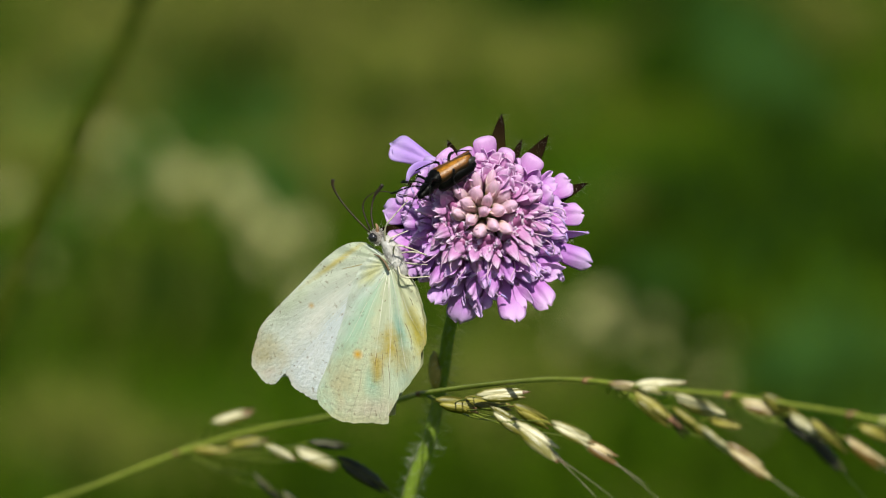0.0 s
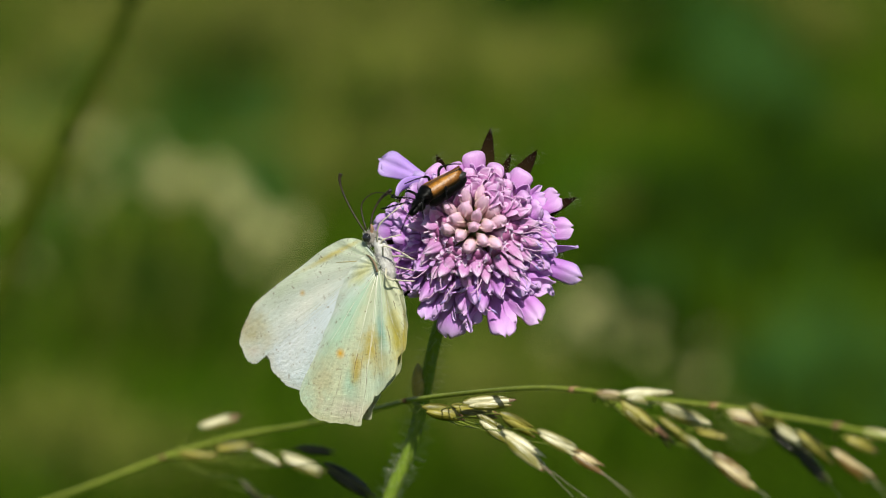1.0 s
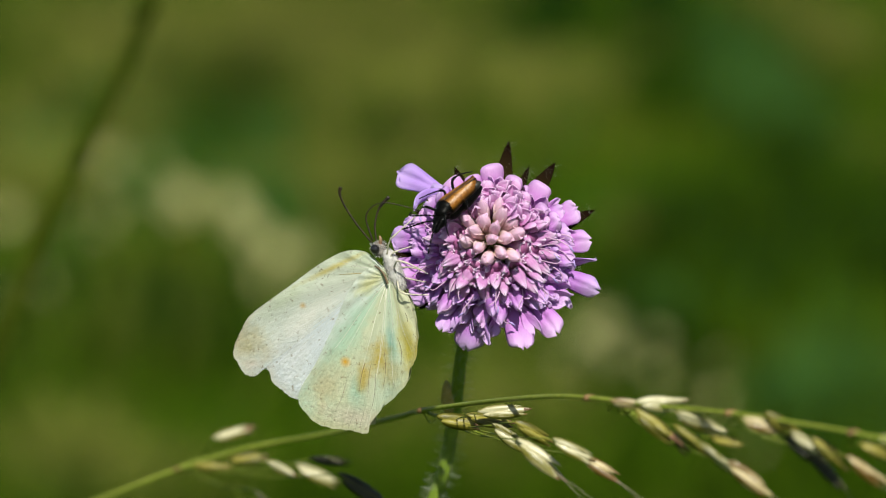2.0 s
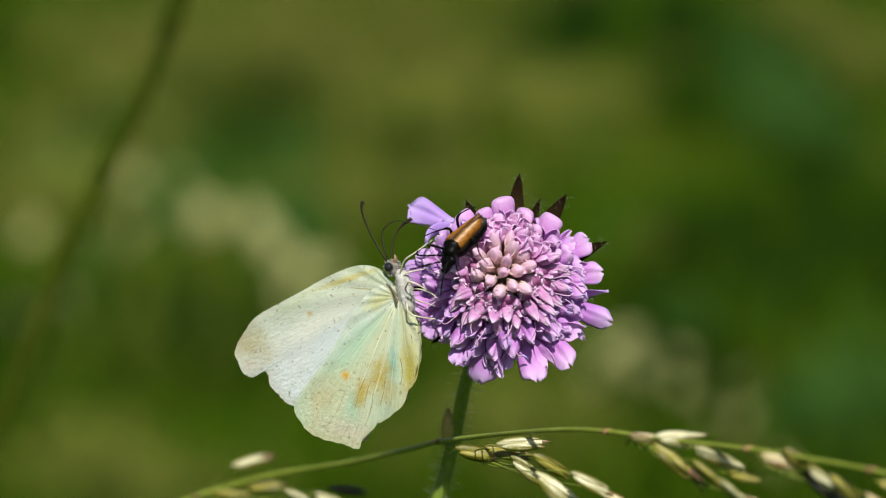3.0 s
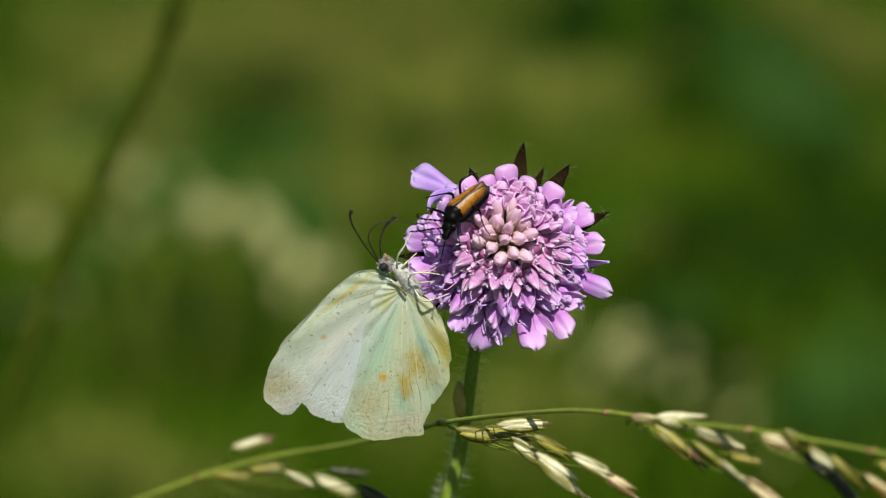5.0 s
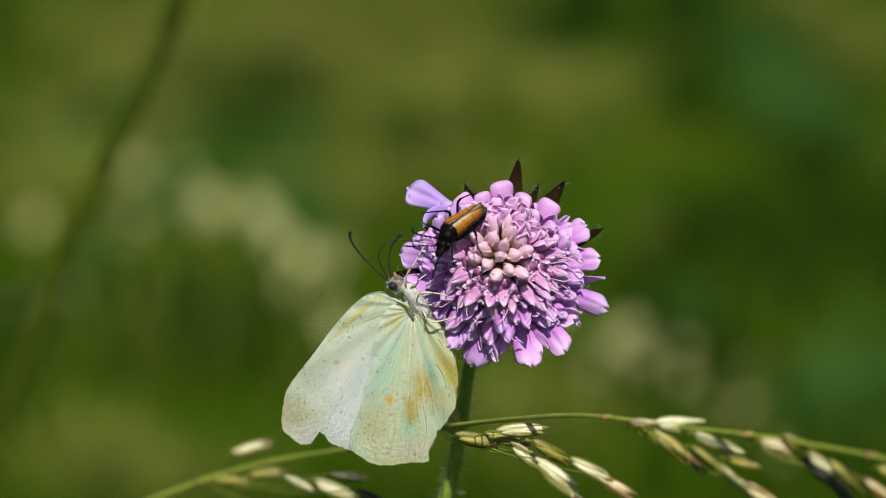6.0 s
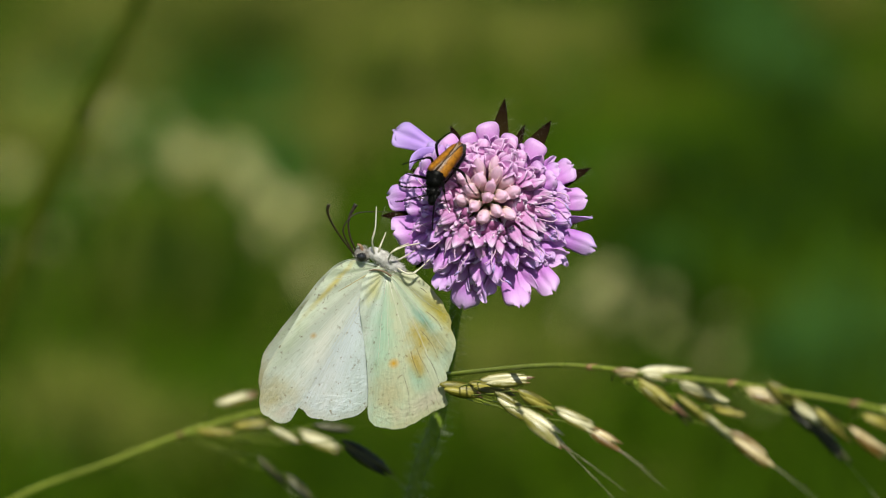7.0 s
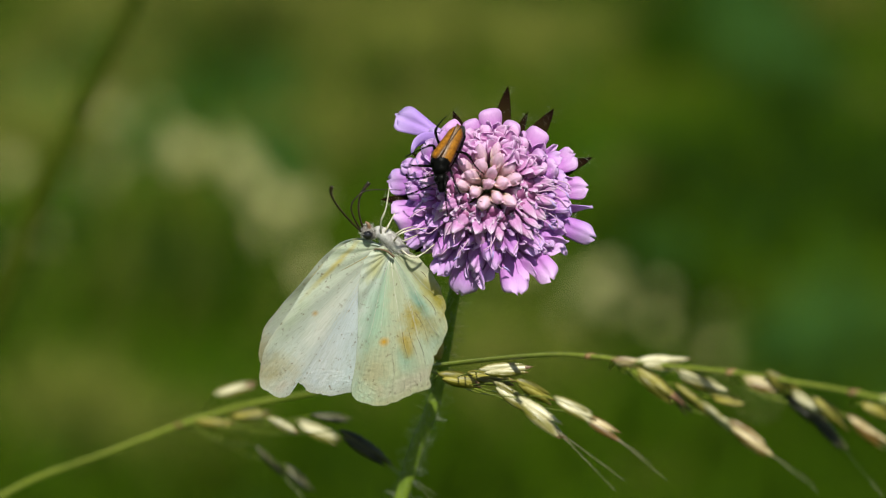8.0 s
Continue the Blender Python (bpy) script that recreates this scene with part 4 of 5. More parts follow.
    branch(61.6, -46, -25, [
        (65.5, -43.8, -28, -22, 6, "olive", 0), (68.1, -44.1, -26.4, -8, 6, "cream", 0)])
    return grass


grass = build_grass()

# ---- the beetle ----


def leg_rod(bm, ctrl, thick):
    pts = curve_points(ctrl, 4)
    n = len(pts)
    tube(bm, pts, [thick * (1.0 if i < n * 0.45 else 0.62 - 0.25 * (i / n)) for i in range(n)], 6)


def build_beetle():
    """Head towards local -x, back towards local -y (to the lens), so that its sides lie up and down."""
    rng = random.Random(3)
    beetle = tagged(new("longhorn_beetle"), "slender black beetle with glossy orange-brown wing cases", "beetle")
    for side, nm in ((1, "wing_case"), (-1, "wing_case")):
        bm = bmesh.new()

        def point(u, v, side=side):
            x = 6.5 * v - 0.6
            half = 1.58 * (1 - 0.14 * v) * math.sqrt(max(0.02, 1 - max(0, (v - 0.72) / 0.28) ** 2.2 * 0.94)) * (0.82 + 0.18 * min(1, v / 0.12))
            a = (u + 1) / 2
            ang = a * 1.75
            return (x, -1.45 * math.cos(ang) * (1 - 0.18 * v) + 0.25, side * (0.05 + 0.04 * v * v + half * math.sin(ang)))
        sheet(bm, point, 10, 16, 0.14)
        part(nm, bm, SHELL, beetle, m=pose(0, 0, 0, 0, -9 if side < 0 else 1))
    turn = Matrix.Rotation(-math.pi / 2, 4, "Y")
    bm = bmesh.new()
    spindle(bm, [(-6.0, 0.3), (-5.2, 0.95), (-3, 1.5), (0, 1.7), (0.8, 1.4)], 16, 0.85, m=Matrix.Translation((0, 1.0 * MM, 0)) @ turn)
    part("abdomen", bm, [BLACK], beetle)
    bm = bmesh.new()
    spindle(bm, [(-6.0, 0.1), (-5.6, 0.55), (-4.9, 0.8), (-4.4, 0.7)], 12, 0.8, m=Matrix.Translation((0.3 * MM, 0.2 * MM, 0)) @ turn)
    part("tail", bm, GREY, beetle, "greyish shiny tail")
    bm = bmesh.new()
    spindle(bm, [(-0.4, 1.2), (0.2, 1.5), (0.8, 1.42), (1.2, 1.16), (1.7, 1.28), (2.1, 1.0), (2.5, 0.65)], 16, 0.9, m=Matrix.Translation((0, 0, 0)) @ turn)
    part("thorax", bm, BLACK, beetle)
    bm = bmesh.new()
    spindle(bm, [(2.3, 0.65), (2.6, 1.05), (3.1, 1.1), (3.6, 0.8), (4.0, 0.62), (4.6, 0.58), (5.0, 0.34)], 14, 0.85, m=Matrix.Translation((0, 0.15 * MM, 0)) @ turn)
    head = part("head", bm, BLACK, beetle)
    for side in (1, -1):
        bm = bmesh.new()
        bmesh.ops.create_icosphere(bm, subdivisions=2, radius=0.34 * MM)
        bmesh.ops.translate(bm, verts=bm.verts, vec=Vector((-2.8, -0.25, 0.66 * side)) * MM)
        part("eye", bm, BEAD, head)
        bm = bmesh.new()
        pts = curve_points([(-2.4, -0.4, 0.6), (-2.9, -1.1, 1.7), (-3.1, -1.0, 3.4), (-2.9, -0.7, 4.7), (-2.2, -0.5, 4.9)] if side > 0 else [(-3.4, -0.6, 0.1), (-4.2, -1.3, 0.9), (-4.7, -1.1, 2.4), (-5.2, -0.8, 3.8), (-5.4, -0.5, 5.0)], 7)
        tube(bm, pts, [0.115 + (0.04 if i % 3 else -0.04) for i in range(len(pts))], 6)
        part("antenna", bm, BLACK, head)
    legs = (
        ((-1.2, 0.2, 0.8), (-1.9, -0.8, 2.2), (-2.1, -0.4, 3.2), (-2.0, 0.2, 4.0)), ((0.6, 0.3, 1.0), (1.5, -1.2, 1.6), (0.2, -1.0, 3.3), (-1.2, -0.4, 4.9)), ((2.4, 0.3, 1.0), (3.8, -1.0, 1.9), (5.6, -0.6, 1.7), (7.0, 0.2, 1.3)),
        ((-1.2, 0.2, -0.8), (-3.2, -1.3, -1.7), (-5.8, -1.0, -2.6), (-8.2, -0.2, -3.6)), ((-0.2, 0.2, -1.0), (-1.8, -1.6, -2.2), (-3.2, -1.0, -3.2), (-4.2, 0.0, -4.2)), ((2.0, 0.2, -1.2), (1.5, -1.7, -3.6), (0.2, -1.2, -5.2), (-0.3, -0.2, -6.6)))
    for ctrl in legs:
        bm = bmesh.new()
        leg_rod(bm, [(x, y + 0.3, z) for x, y, z in ctrl], 0.22)
        part("leg", bm, BLACK, beetle)
    # the fore body is bent down against the wing cases
    for o in beetle.children:
        kind = o.name.split(".")[0]
        o.matrix_basis = pose(0, 0, 0, 0, {"wing_case": 15, "abdomen": 15, "tail": 15, "thorax": -18, "head": -20}.get(kind, 0)) @ o.matrix_basis
        o.matrix_basis = Matrix.Diagonal((1.06, 1.12, 1.14, 1)) @ o.matrix_basis
    return beetle


beetle = build_beetle()

# ---- the butterfly ----
FORE_EDGE = [(-1, 2), (-3.4, 4.5), (-5.9, 5.2), (-9, 4.6), (-13.5, 2.5), (-18.1, -0.2), (-22.1, -2.4), (-25.7, -4.6), (-27.9, -7.2), (-29.8, -10.7), (-29, -12.8), (-27.9, -14.7), (-26.2, -15.1), (-25.1, -13.9), (-24.5, -13.2), (-23.6, -14.5), (-23.2, -16.3), (-21.6, -18), (-19.4, -19.4), (-13.8, -19.9), (-6.1, -11.7), (-1.5, -3.1)]
HIND_EDGE = [(-0.4, 2), (-3.8, 1.7), (-7.2, -1.8), (-10.8, -8), (-14.6, -14), (-18, -18.6), (-17.9, -21.3), (-14.4, -24.6), (-9.2, -25.6), (-6.4, -26.1), (-5.6, -24.4), (-2.8, -21.6), (0.9, -18.8), (2.5, -16), (3.5, -13.3), (4.2, -10.4), (4.1, -6.8), (3.4, -3.3), (2, -1.7)]


def wing_mesh(edge, root, ridges, pleat, camber, seed, ragged, torn, flip):
    """A membrane from its root to its edge, gently arched, pleated along the veins, with a frayed margin."""
    line = curve_points([(x, 0, z) for x, z in edge], 9)
    n, rings = len(line), 22
    bm = bmesh.new()
    uv = bm.loops.layers.uv.verify()
    root = Vector((root[0], 0, root[1]))
    line = [root + (q - root) * 0.970 for q in line]

    def crossing(j, i):
        q, a, r = line[j], j / (n - 1), i / rings
        fray = ragged * (0.6 + 0.4 * noise.noise((a * 34, seed, 0))) * abs(noise.noise((a * 44, seed, 5))) * 1.1
        bite = torn * max(0, noise.noise((a * 23, seed, 9)) + 0.1) * (1 if 0.60 < a < 0.93 else 0)
        cut = 1 - fray * (1 if 0.3 < a < 0.97 else 0.2) - bite
        p = root.lerp(q, 0.02 + 0.98 * r * (1 - (1 - cut) * r ** 6))
        y = camber * math.sin(math.pi * r * 0.9) + pleat * r * math.cos(math.atan2(q.z - root.z, q.x - root.x) * ridges) * (1 - 0.3 * r) + 0.25 * r * r * noise.noise((p.x * 0.25, seed, p.z * 0.25))
        return Vector((p.x, y * flip, p.z))
    points = [[crossing(j, i) for i in range(rings + 1)] for j in range(n)]
    half = Vector((0, 0.035, 0))
    for side in (-1, 1):
        grid = [[bm.verts.new((p + half * side) * MM) for p in row] for row in points]
        for j in range(n - 1):
            for i in range(rings):
                f = bm.faces.new((grid[j][i], grid[j + 1][i], grid[j + 1][i + 1], grid[j][i + 1]))
                for lp, (jj, ii) in zip(f.loops, ((j, i), (j + 1, i), (j + 1, i + 1), (j, i + 1))):
                    lp[uv].uv = (jj / (n - 1), ii / rings)
    border = points[0][::-1] + [row[-1] for row in points] + points[-1][::-1]
    rim = [[bm.verts.new((p + half * side) * MM) for p in border] for side in (-1, 1)]
    for k in range(len(border) - 1):
        if (border[k] - border[k + 1]).length > 1e-6:
            bm.faces.new((rim[0][k], rim[0][k + 1], rim[1][k + 1], rim[1][k]))
    return bm, line, root


def build_wing(name, edge, root, material, veins, ridges, pleat, camber, seed, ragged, torn, parent, flip, m, label=""):
    bm, line, origin = wing_mesh(edge, root, ridges, pleat, camber, seed, ragged, torn, flip)
    wing = part(name, bm, material, parent, label, m)
    for a, reach, size, tone in veins:
        dark = tone == 1
        q = line[int(a * (len(line) - 1))]
        bm = bmesh.new()
        pts = []
        for k in range(9):
            r = (0.04 if not dark else 0.55) + (reach - (0.04 if not dark else 0.55)) * k / 8
            p = origin.lerp(q, r)
            y = camber * math.sin(math.pi * r * 0.9) + pleat * r * math.cos(math.atan2(q.z - origin.z, q.x - origin.x) * ridges) * (1 - 0.3 * r) + 0.25 * r * r * noise.noise((p.x * 0.25, seed, p.z * 0.25))
            pts.append((p.x + 0.25 * math.sin(k * 0.8 + a * 9), y * flip - 0.02 * flip, p.z))
        tube(bm, pts, taper(9, size, size * 0.45), 5)
        part("crease" if dark else "vein", bm, (VEIN, CREASE, TAN)[tone], wing)
    return wing


def build_butterfly():
    """Seen from its side with closed wings: the back towards local -x, the head up, legs towards +x."""
    rng = random.Random(8)
    fly = tagged(new("brimstone_butterfly"), "pale greenish-white butterfly with worn closed wings clinging to the flower", "butterfly")
    axis = Vector((0.28, 0, -0.96)).normalized()
    fore_veins = [(0.08, 0.7, 0.07, 0), (0.16, 0.86, 0.07, 0), (0.215, 0.55, 0.11, 2), (0.40, 0.95, 0.05, 0), (0.50, 0.94, 0.045, 0), (0.66, 0.95, 0.045, 0), (0.30, 0.93, 0.05, 0), (0.58, 0.95, 0.04, 0), (0.74, 0.94, 0.045, 0)]
    hind_veins = [(0.289, 0.66, 0.072, 0), (0.36, 0.93, 0.04, 0), (0.573, 0.93, 0.04, 0), (0.707, 0.9, 0.04, 0), (0.431, 0.95, 0.056, 0), (0.52, 0.95, 0.056, 0), (0.644, 0.93, 0.064, 0), (0.769, 0.9, 0.056, 0), (0.404, 0.92, 0.042, 1), (0.44, 0.985, 0.045, 1), (0.475, 0.96, 0.038, 1), (0.53, 0.975, 0.04, 1), (0.61, 0.985, 0.045, 1), (0.68, 0.985, 0.045, 1), (0.83, 0.98, 0.04, 1)]
    wings = []
    for flip, spread in ((1, 3.0), (-1, 3.0)):
        tilt = Matrix.Rotation(-radians(spread) * flip, 4, axis)
        off = Matrix.Translation((0, -0.55 * flip * MM, 0))
        hind = build_wing("hindwing", HIND_EDGE, (0.3, 0.2), HINDWING, hind_veins, 22, 0.16, -0.45, 4, 0.024, 0.16, fly, flip, off @ tilt, "pale green hindwing with an orange spot")
        fore = build_wing("forewing", FORE_EDGE, (-0.6, 1.2), FOREWING, fore_veins, 18, 0.12, -0.3, 9, 0.026, 0.0, fly, flip, off @ Matrix.Translation((0, 0.42 * flip * MM, 0)) @ tilt, "creamy white forewing with brown edge")
        if flip < 0:
            for wing in (fore, hind):
                wing.data.transform(Matrix.Diagonal((0.965, 1, 0.965, 1)))
        wings.append((fore, hind, flip, axis))
    lean = Matrix(((axis.cross(Vector((0, 1, 0)))), Vector((0, 1, 0)), axis)).transposed().to_4x4()
    bm = bmesh.new()
    spindle(bm, [(-3.4, 0.7), (-2.4, 1.1), (-0.8, 1.25), (1.0, 1.2), (2.6, 0.95), (3.8, 0.7)], 18, 0.9, lambda a, z: 1 + 0.12 * noise.noise((math.cos(a) * 2, math.sin(a) * 2, z)), Matrix.Translation((1.0 * MM, 0, 1.5 * MM)) @ lean)
    part("thorax", bm, FUR, fly, "furry whitish thorax")
    bm = bmesh.new()
    for _ in range(700):
        a, z = rng.uniform(0, 6.283), rng.uniform(-3.2, 3.2)
        r = 1.2 - 0.05 * z * z
        base = lean @ Vector((r * math.cos(a), r * 0.9 * math.sin(a), z)) + Vector((1.0, 0, 1.5))
        out = (lean @ Vector((math.cos(a), math.sin(a), rng.uniform(0.2, 2.0)))).normalized() * rng.uniform(0.25, 0.65)
        tube(bm, [base, base + out * 0.6, base + out + Vector((0, 0, -0.15))], [0.035, 0.025, 0.008], 3)
    tagged(part("fur", bm, FUR, fly), kind="stuff")
    bm = bmesh.new()
    spindle(bm, [(2.6, 0.7), (5, 0.95), (8, 0.9), (10, 0.7), (11.5, 0.4), (12.2, 0.1)], 14, 0.9, m=Matrix.Translation((-1.4 * MM, 0, 1.2 * MM)) @ lean)
    part("abdomen", bm, FUR, fly)
    bm = bmesh.new()
    at = Matrix.Translation((-1.3 * MM, 0, 5.0 * MM)) @ pose(0, 0, 0, 0, -20)
    spindle(bm, [(-1.5, 0.5), (-0.9, 1.0), (0, 1.2), (0.7, 1.05), (1.2, 0.5)], 16, 0.9, lambda a, z: 1 + 0.14 * noise.noise((math.cos(a) * 3, math.sin(a) * 3, z * 2)), m=at)
    head = part("head", bm, HEADFUR, fly, "grey-brown furry head")
    bm = bmesh.new()
    for _ in range(150):
        a, z = rng.uniform(0, 6.283), rng.uniform(-1.2, 1.1)
        r = 1.15 - 0.3 * z * z
        base = (at @ (Vector((r * math.cos(a), r * 0.9 * math.sin(a), z)) * MM)) / MM
        out = Vector((math.cos(a) + 0.3, math.sin(a), z + 0.3)).normalized() * rng.uniform(0.25, 0.6)
        tube(bm, [base, base + out * 0.6, base + out], [0.045, 0.03, 0.01], 3)
    tagged(part("head_fur", bm, FUR, head), kind="stuff")
    bm = bmesh.new()
    tube(bm, curve_points([(-0.9, -0.35, 5.6), (-0.55, -0.5, 6.5), (-0.75, -0.4, 7.1)], 4), taper(9, 0.42, 0.14), 6)
    part("palp", bm, FACE, head, "reddish-brown palp")
    bm = bmesh.new()
    tube(bm, curve_points([(-1.9, -1.0, 2.3), (-1.0, -1.2, 1.8), (-0.2, -1.3, 0.7), (0.2, -1.25, -0.7)], 5), taper(16, 0.1, 0.22), 6)
    part("wing_root", bm, CREASE, fly, "dark brown wing root")
    feelers = []
    for side in (-1, 1):
        bm = bmesh.new()
        bmesh.ops.create_icosphere(bm, subdivisions=3, radius=0.82 * MM)
        bmesh.ops.translate(bm, verts=bm.verts, vec=Vector((-1.55, 0.78 * side, 5.0)) * MM)
        part("eye", bm, BEAD, head, "glossy black eye")
        bm = bmesh.new()
        root = Vector((-2.2, -0.3, 5.9)) if side < 0 else Vector((-1.7, 0.3, 6.0))
        ctrl = [(0, 0, 0), (-1.7, -0.6, 3.6), (-2.9, -1.0, 6.9), (-3.2, -1.2, 9.0), (-2.8, -1.2, 10.0)] if side < 0 else [(0, 0, 0), (0.5, 0.6, 2.8), (1.8, 1.2, 5.0), (3.9, 1.6, 6.3)]
        pts = curve_points(ctrl, 8)
        n = len(pts)
        tube(bm, pts, [(0.16 + 0.20 * max(0, (i / n - 0.55) / 0.45)) * (0.84 if i % 2 else 1.08) for i in range(n)], 8)
        feelers.append(part("antenna", bm, ANTENNA, fly, "dark speckled clubbed antenna", Matrix.Translation(root * MM)))
    bm = bmesh.new()
    pts = curve_points([(0, 0, 0), (-0.5, 0.2, 3.8), (1.0, 0.6, 5.5), (3.4, 1.2, 5.6), (8.5, 2.2, 3.4)], 8)
    tube(bm, pts, taper(len(pts), 0.15, 0.06), 6)
    tongue = part("proboscis", bm, ANTENNA, fly, "thin dark uncurled tongue", Matrix.Translation((-2.2 * MM, 0, 6.3 * MM)))
    for ctrl in (((0.4, -0.8, 4.0), (1.5, -1.6, 6.4), (3.2, -1.4, 7.8), (5.4, 0.6, 9.8)), ((0.9, -0.6, 3.6), (1.8, -0.8, 4.4), (3.9, 1.2, 4.9)), ((1.6, -1.2, 1.9), (3.0, -2.6, 3.2), (5.0, -1.8, 2.3), (7.2, -0.8, 0.6)), ((1.8, -1.0, -0.4), (2.8, -2.4, -1.9), (4.6, -1.8, -2.5), (6.8, -0.4, -2.9)), ((1.6, 0.8, 1.6), (3.6, 1.4, 1.4), (5.6, 1.8, 0.6)), ((1.4, 0.8, 0.2), (3.0, 1.2, -0.4), (5.6, 2.0, -1.2))):
        bm = bmesh.new()
        pts = curve_points(ctrl, 6)
        n = len(pts)
        tube(bm, pts, [0.15 - 0.06 * i / n + (0.04 if abs(i - n * 0.45) < 1.5 else 0) for i in range(n)], 6)
        part("leg", bm, LEG, fly, "thin cream-coloured leg")
    return fly, wings, feelers, tongue


butterfly, wings, feelers, tongue = build_butterfly()

# ---- movement ----
# seconds, then millimetres right and up in the stage, and degrees of lean
FLOWER_SWAY = [
    (0, 6.73, 4.47, -0.32), (0.1, 6.14, 5.14, -0.21), (0.2, 6.19, 3.9, -0.1), (0.3, 6.79, 2.13, 0.01), (0.4, 6.84, 0.63, 0.12), (0.5, 6.95, 0.45, 0.22),
    (0.6, 6.82, 1.45, 0.18), (0.7, 7.07, 2.9, 0.14), (0.8, 7.6, 2.38, 0.1), (0.9, 7.52, 2.37, 0.06), (1, 6.63, 1.83, 0.02), (1.1, 5.46, 2.4, -0.22),
    (1.2, 5.79, 2.55, -0.46), (1.3, 6.49, 3.57, -0.7), (1.4, 5.8, 5.46, -0.94), (1.5, 5.99, 7.36, -1.18), (1.6, 6.97, 6.68, -0.96), (1.7, 7.85, 5.5, -0.74),
    (2.8, 5.63, 1.58, 1.38), (2.9, 5.36, 1.06, 1.07), (3, 5.7, 0.67, 0.75), (3.1, 6.05, 2.26, 0.6), (3.2, 6.46, 4.55, 0.45), (3.3, 7.18, 6.03, 0.3),
    (3.4, 7.53, 5.94, 0.15), (3.5, 7.39, 4.51, -0), (3.6, 6.34, 4.22, 0.03), (3.8, 5.82, 2.37, 0.09), (4, 6.05, 3.82, 0.15), (4.2, 5.99, 5.26, -0.01),
    (5.3, 5.5, 5.27, -0.88), (5.4, 4.78, 6.31, -0.87), (5.5, 4.45, 5.92, -0.87), (5.6, 5.28, 3.87, -0.79), (5.8, 5.61, 0.57, -0.64), (6, 4.72, 1.62, -0.49),
    (6.2, 6.99, 4.82, -0.63), (6.4, 6.43, 4.66, -0.77), (6.5, 6.76, 2.09, -0.84), (6.6, 6.84, 0.16, -0.63), (6.8, 5.15, 0.58, -0.22), (7, 6.26, 2.99, 0.19),
    (7.2, 6.1, 4.11, -0.16), (7.4, 4.76, 2.18, -0.52), (7.5, 5.41, 0.81, -0.69), (7.6, 5.63, 0.98, -0.83), (7.8, 6.38, 3.02, -1.11), (8, 6.74, 4.48, -1.39),
]
# seconds and degrees by which the stem bends under the head
STEM_BEND = [
    (0, 0.32), (0.5, -1.62), (1, -2.52), (1.5, 4.08), (3, -3.35), (3.5, -1.3),
    (4, -0.25), (5.5, 3.07), (6, 1.49), (6.5, 1.44), (7, 0.61), (7.5, 1.79),
    (8, 0.79),
]
GRASS_SWAY = [
    (0, 0, 0, 0.04), (0.5, 0.13, -2.93, -0.44), (1, -0.42, -1.38, -0.45), (1.5, 0.31, 1.52, -0.08), (3, -0.67, -1.82, -0.68), (3.5, 0.86, 0.82, -0.32),
    (4, 0.14, 0.03, -0.44), (5.5, -0.81, 0.8, -1.05), (6, -1.14, -1.16, -0.68), (6.5, 0.29, -2.01, -0.32), (7, -0.15, -1.31, -0.44), (7.5, -0.82, -2.89, -0.68),
    (8, -0.01, -0.33, -0.44),
]
# seconds, right, up, degrees of heading and of roll
BEETLE_WAY = [
    (0, -0.78, 11.66, 35.7, -60.0), (0.1, -1.35, 12.33, 35.9, -59.3), (0.2, -1.28, 11.09, 36, -58.7), (0.3, -0.66, 9.31, 36.2, -58.0), (0.4, -0.59, 7.81, 36.4, -57.3), (0.5, -0.46, 7.63, 36.6, -56.7),
    (0.6, -0.57, 8.63, 36.7, -56.0), (0.7, -0.3, 10.07, 36.9, -55.3), (0.8, 0.25, 9.54, 37.1, -54.7), (0.9, 0.19, 9.54, 37.3, -54.0), (1, -0.68, 8.99, 37.4, -53.3), (1.1, -1.83, 9.56, 37.6, -52.7),
    (1.2, -1.48, 9.7, 37.8, -52.0), (1.3, -0.76, 10.73, 38, -51.3), (1.4, -1.43, 12.61, 38.1, -50.7), (1.5, -1.22, 14.5, 38.3, -50.0), (1.6, -0.23, 13.87, 40.7, -48.9), (1.7, 0.66, 12.72, 43, -47.8),
    (2.8, -2.46, 7.63, 53, -36.0), (2.9, -2.74, 7.11, 52.6, -35.4), (3, -2.4, 6.72, 52.3, -34.9), (3.1, -2.05, 8.3, 51.9, -34.3), (3.2, -1.65, 10.59, 51.6, -33.7), (3.3, -0.93, 12.07, 51.2, -33.1),
    (3.4, -0.58, 11.98, 50.9, -32.6), (3.5, -0.72, 10.54, 50.5, -32.0), (3.6, -1.78, 10.29, 50.8, -31.6), (3.8, -2.32, 8.54, 51.4, -30.8), (4, -2.11, 10.08, 52, -30.0), (4.2, -2.14, 11.52, 51.6, -29.2),
    (5.3, -2.46, 11.59, 49.4, -24.8), (5.4, -3.17, 12.63, 49.5, -24.4), (5.5, -3.48, 12.25, 49.6, -24.0), (5.6, -2.67, 10.14, 48.6, -24.0), (5.8, -2.38, 6.73, 46.6, -24.0), (6, -3.3, 7.66, 44.6, -24.0),
    (6.2, -1.19, 10.76, 47.4, -24.0), (6.4, -1.9, 10.49, 50.2, -24.0), (6.5, -1.66, 7.87, 51.6, -24.0), (6.6, -1.56, 5.86, 53.3, -22.0), (6.8, -3.22, 6.14, 56.6, -18.0), (7, -2.08, 8.4, 60.0, -14.0),
    (7.2, -2.13, 9.43, 63.0, -13.2), (7.4, -3.38, 7.42, 66.0, -12.4), (7.5, -2.68, 6.0, 67.5, -12.0), (7.6, -2.39, 6.22, 68.2, -11.6), (7.8, -1.5, 8.34, 69.6, -10.8), (8, -1.0, 9.89, 71.0, -10.0),
]
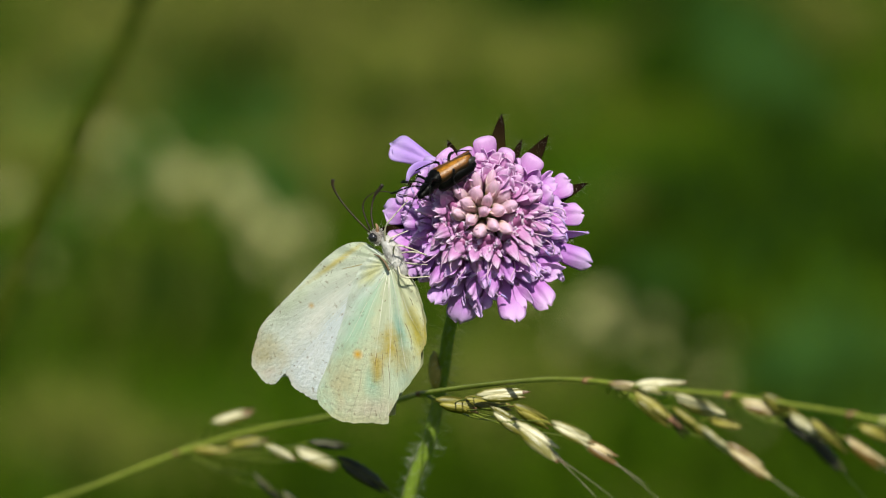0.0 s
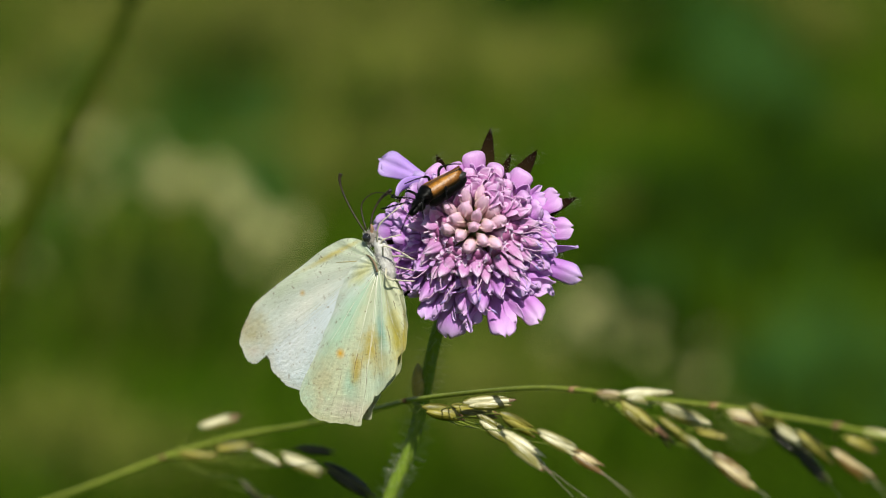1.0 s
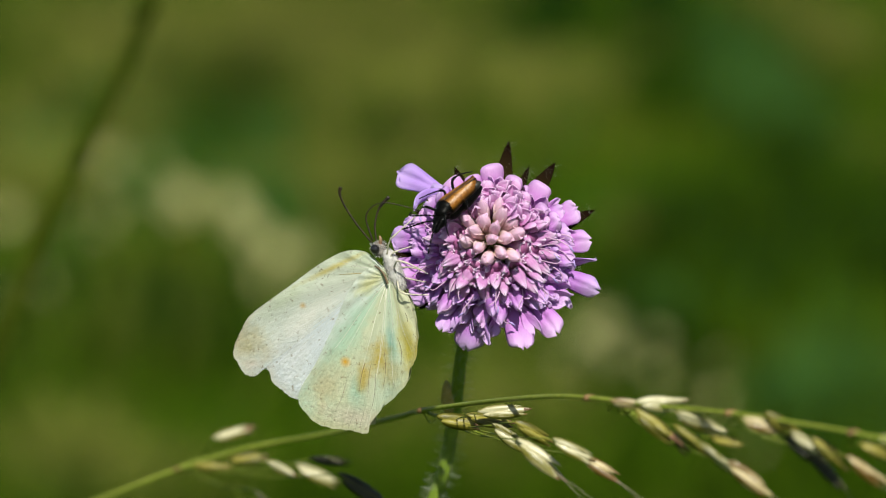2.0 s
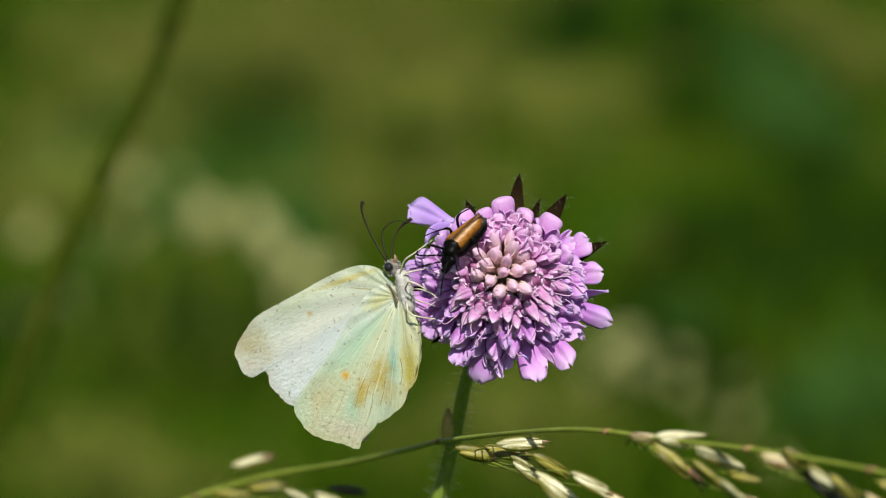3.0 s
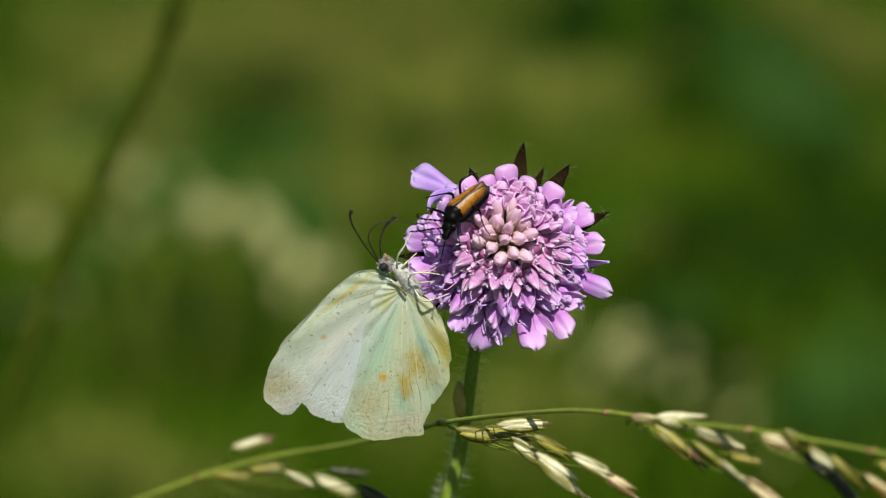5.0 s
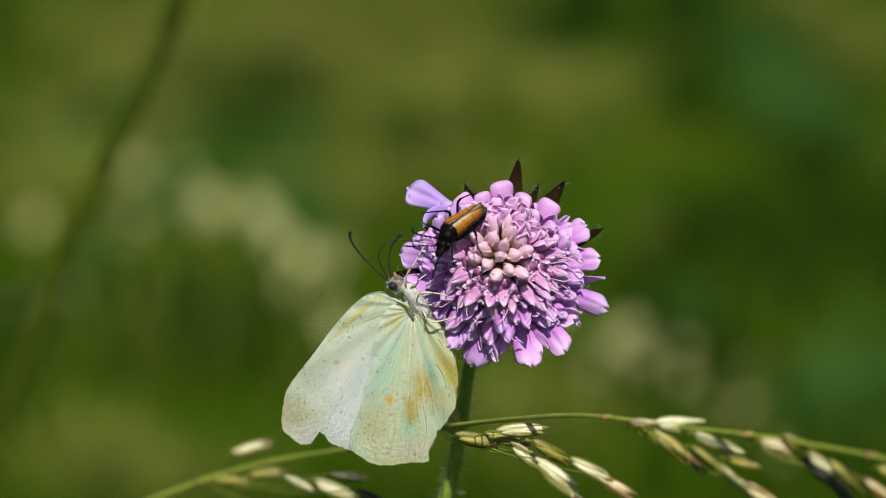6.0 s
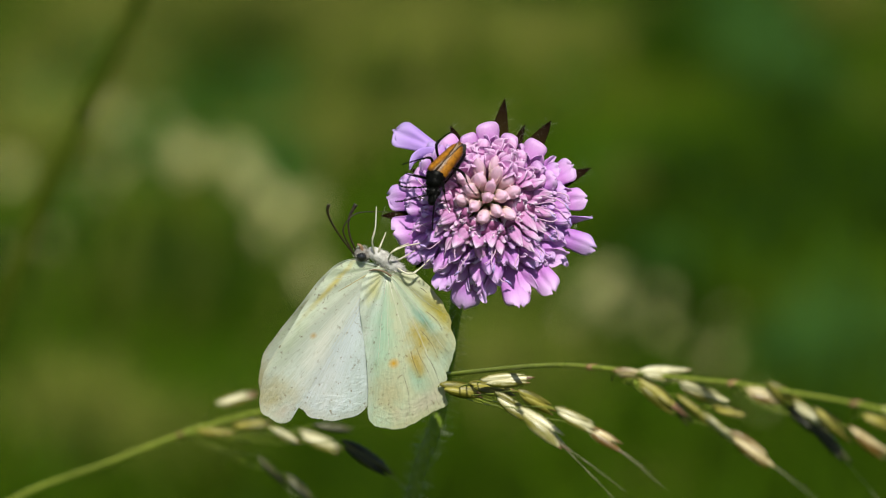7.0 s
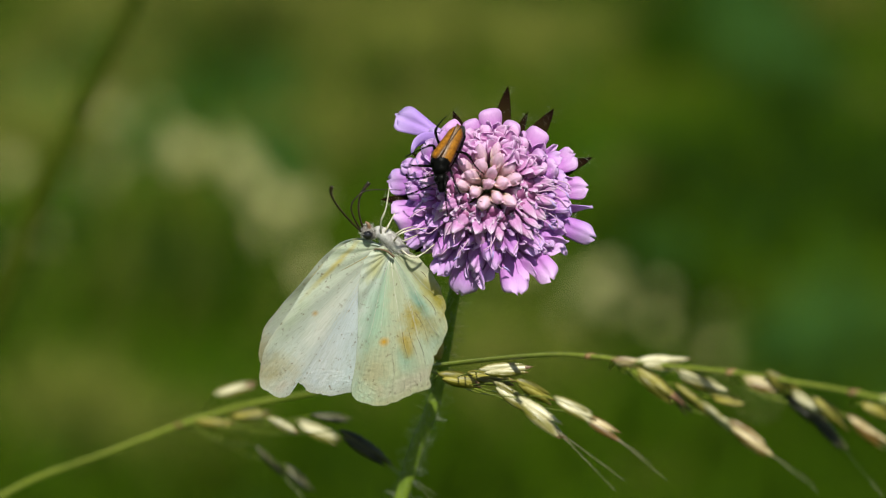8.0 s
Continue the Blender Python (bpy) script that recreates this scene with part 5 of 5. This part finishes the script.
# seconds, right, up, and the three turns
BUTTERFLY_WAY = [
    (0, -8.52, -2.64, 9.3, -9.5, -26.8), (0.1, -9.14, -1.94, 9, -9.5, -26.8), (0.2, -9.15, -3.1, 8.5, -9.4, -26.7), (0.3, -8.63, -4.78, 7.8, -9.3, -26.7),
    (0.4, -8.64, -6.2, 7.2, -9.2, -26.6), (0.5, -8.56, -6.35, 6.9, -9.2, -26.6), (0.6, -8.65, -5.16, 6.3, -8.9, -27.5), (0.7, -8.31, -3.26, 5, -8, -29.9),
    (0.8, -7.68, -3.25, 3.3, -7.1, -32.7), (0.9, -7.67, -2.81, 1.9, -6.3, -35), (1, -8.52, -3.16, 1.3, -5.9, -36), (1.1, -9.79, -2.53, 1.9, -5.3, -35),
    (1.2, -9.7, -2.24, 3.3, -4, -32.5), (1.3, -9.29, -1.05, 4.9, -2.3, -29.6), (1.4, -10.22, 0.98, 6.3, -0.9, -27.1), (1.5, -10.13, 2.94, 6.9, -0.4, -26.1),
    (1.6, -9.17, 2.26, 7.1, -0.4, -25.9), (1.7, -8.36, 1.07, 7.5, -0.7, -25.4), (2.8, -11.94, -2.98, 16, -5.5, -15.5), (2.9, -11.94, -2.54, 11.8, -0.6, -18.8),
    (3, -11.32, -1.96, 7.6, 4.3, -22.2), (3.1, -10.93, -0.36, 7.4, 4.4, -22.7), (3.2, -10.43, 1.96, 6.9, 4.8, -23.9), (3.3, -9.6, 3.48, 6.3, 5.2, -25.3),
    (3.4, -9.16, 3.42, 5.9, 5.6, -26.5), (3.5, -9.26, 2, 5.7, 5.7, -27), (3.6, -10.37, 1.76, 6.3, 4.5, -26.8), (3.8, -11.22, 0.17, 9.8, -1.8, -25.7),
    (4, -11.2, 1.79, 12, -5.8, -24.9), (4.2, -11.77, 3.69, 10.4, -2.2, -26.6), (5.3, -10.34, -2.21, 29.4, -21.4, -6.9), (5.4, -10.84, -1.2, 28.2, -22.2, -4.5),
    (5.5, -10.95, -1.61, 27, -23, -2), (5.6, -10, -3.62, 26.4, -22.2, -3.5), (5.8, -9.03, -6.69, 23, -17.7, -11.2), (6, -9.5, -5.49, 20.8, -14.9, -16.1),
    (6.2, -7.22, -2.53, 20.4, -17.3, -14.8), (6.4, -7.76, -3.05, 19.9, -21, -12.6), (6.5, -7.43, -5.69, 19.7, -21.7, -12.2), (6.6, -7.59, -7.89, 20.5, -23.4, -11.4),
    (6.8, -10.56, -8.86, 24.6, -32, -6.9), (7, -10.27, -7.35, 27.2, -37.6, -4.1), (7.2, -10.01, -5.45, 26.2, -29.7, -3.4), (7.4, -10.7, -6.18, 24.8, -17.3, -2.4),
    (7.5, -9.93, -7.32, 24.5, -15, -2.2), (7.6, -9.78, -7.27, 25.1, -16.6, -2.2), (7.8, -9.43, -5.87, 28.3, -24.9, -2.5), (8, -9.32, -4.82, 30.3, -30.3, -2.6),
]
# seconds and degrees by which the forewings slide over the hindwings
FOREWING_SLIDE = [
    (0, 2.4), (0.5, 0.4), (1, -2.7), (1.5, 1.4), (2.8, 0.9), (3, 0.9),
    (3.5, 2.8), (4, 1.7), (4.2, 0), (5.3, 0.7), (5.5, 0.2), (6, 5.5),
    (6.5, 2.7), (7, -10), (7.5, 3), (8, -3.9),
]
# seconds and degrees of each antenna
FEELERS = ([
    (0, 5.9), (0.5, 3.7), (1, 0.5), (1.5, 7.1), (3.5, 3.5), (4, -3.4),
    (5.5, -13.6), (6, -0.9), (6.5, -11.5), (7, -27.2), (7.5, -9.2), (8, -15.5),
], [
    (0, 11.8), (0.5, 9.8), (1, 0.4), (1.5, 14), (3.5, 3.5), (4, -6.7),
    (5.5, -5.2), (6, 1.4), (6.5, -6.4), (7, -7.3), (7.5, 8.1), (8, -7.2),
])


def motions():
    walk(flower, [(t, stage(x, 0, z, 0, -lean)) for t, x, z, lean in FLOWER_SWAY])
    walk(stem, [(t, pose(0, 0, 0, 0, -bend)) for t, bend in STEM_BEND])
    walk(grass, [(t, stage(x, 0, z, 0, -lean)) for t, x, z, lean in GRASS_SWAY])
    walk(beetle, [(t, stage(x, -12.0, z, 0, -turn) @ pose(0, 0, 0, 0, 0, 14) @ pose(0, 0, 0, roll)) for t, x, z, turn, roll in BEETLE_WAY])
    walk(butterfly, [(t, stage(x, -5.0, z, rx, ry, rz)) for t, x, z, rx, ry, rz in BUTTERFLY_WAY])
    for fore, hind, flip, axis in wings:
        def opened(t):
            if flip > 0:
                return Matrix.Rotation(-radians(3), 4, axis)
            late = min(1, max(0, (t - 4.2) / 1.1))
            return Matrix.Rotation(radians(2 + 7 * late), 4, axis)
        for wing in (fore, hind):
            shift = wing.matrix_basis.translation.copy()
            walk(wing, [(t, Matrix.Translation(shift) @ opened(t) @ pose(0, 0, 0, 0, -slide if wing is fore else 0)) for t, slide in FOREWING_SLIDE])
    for feeler, way in zip(feelers, FEELERS):
        root = feeler.matrix_basis.translation.copy()
        walk(feeler, [(t, Matrix.Translation(root) @ pose(0, 0, 0, 0, -turn)) for t, turn in way])
    root = tongue.matrix_basis.translation.copy()
    walk(tongue, [(t, Matrix.Translation(root) @ pose(0, 0, 0, 0, -0.75 * (ry + 9.5))) for t, x, z, rx, ry, rz in BUTTERFLY_WAY])


motions()
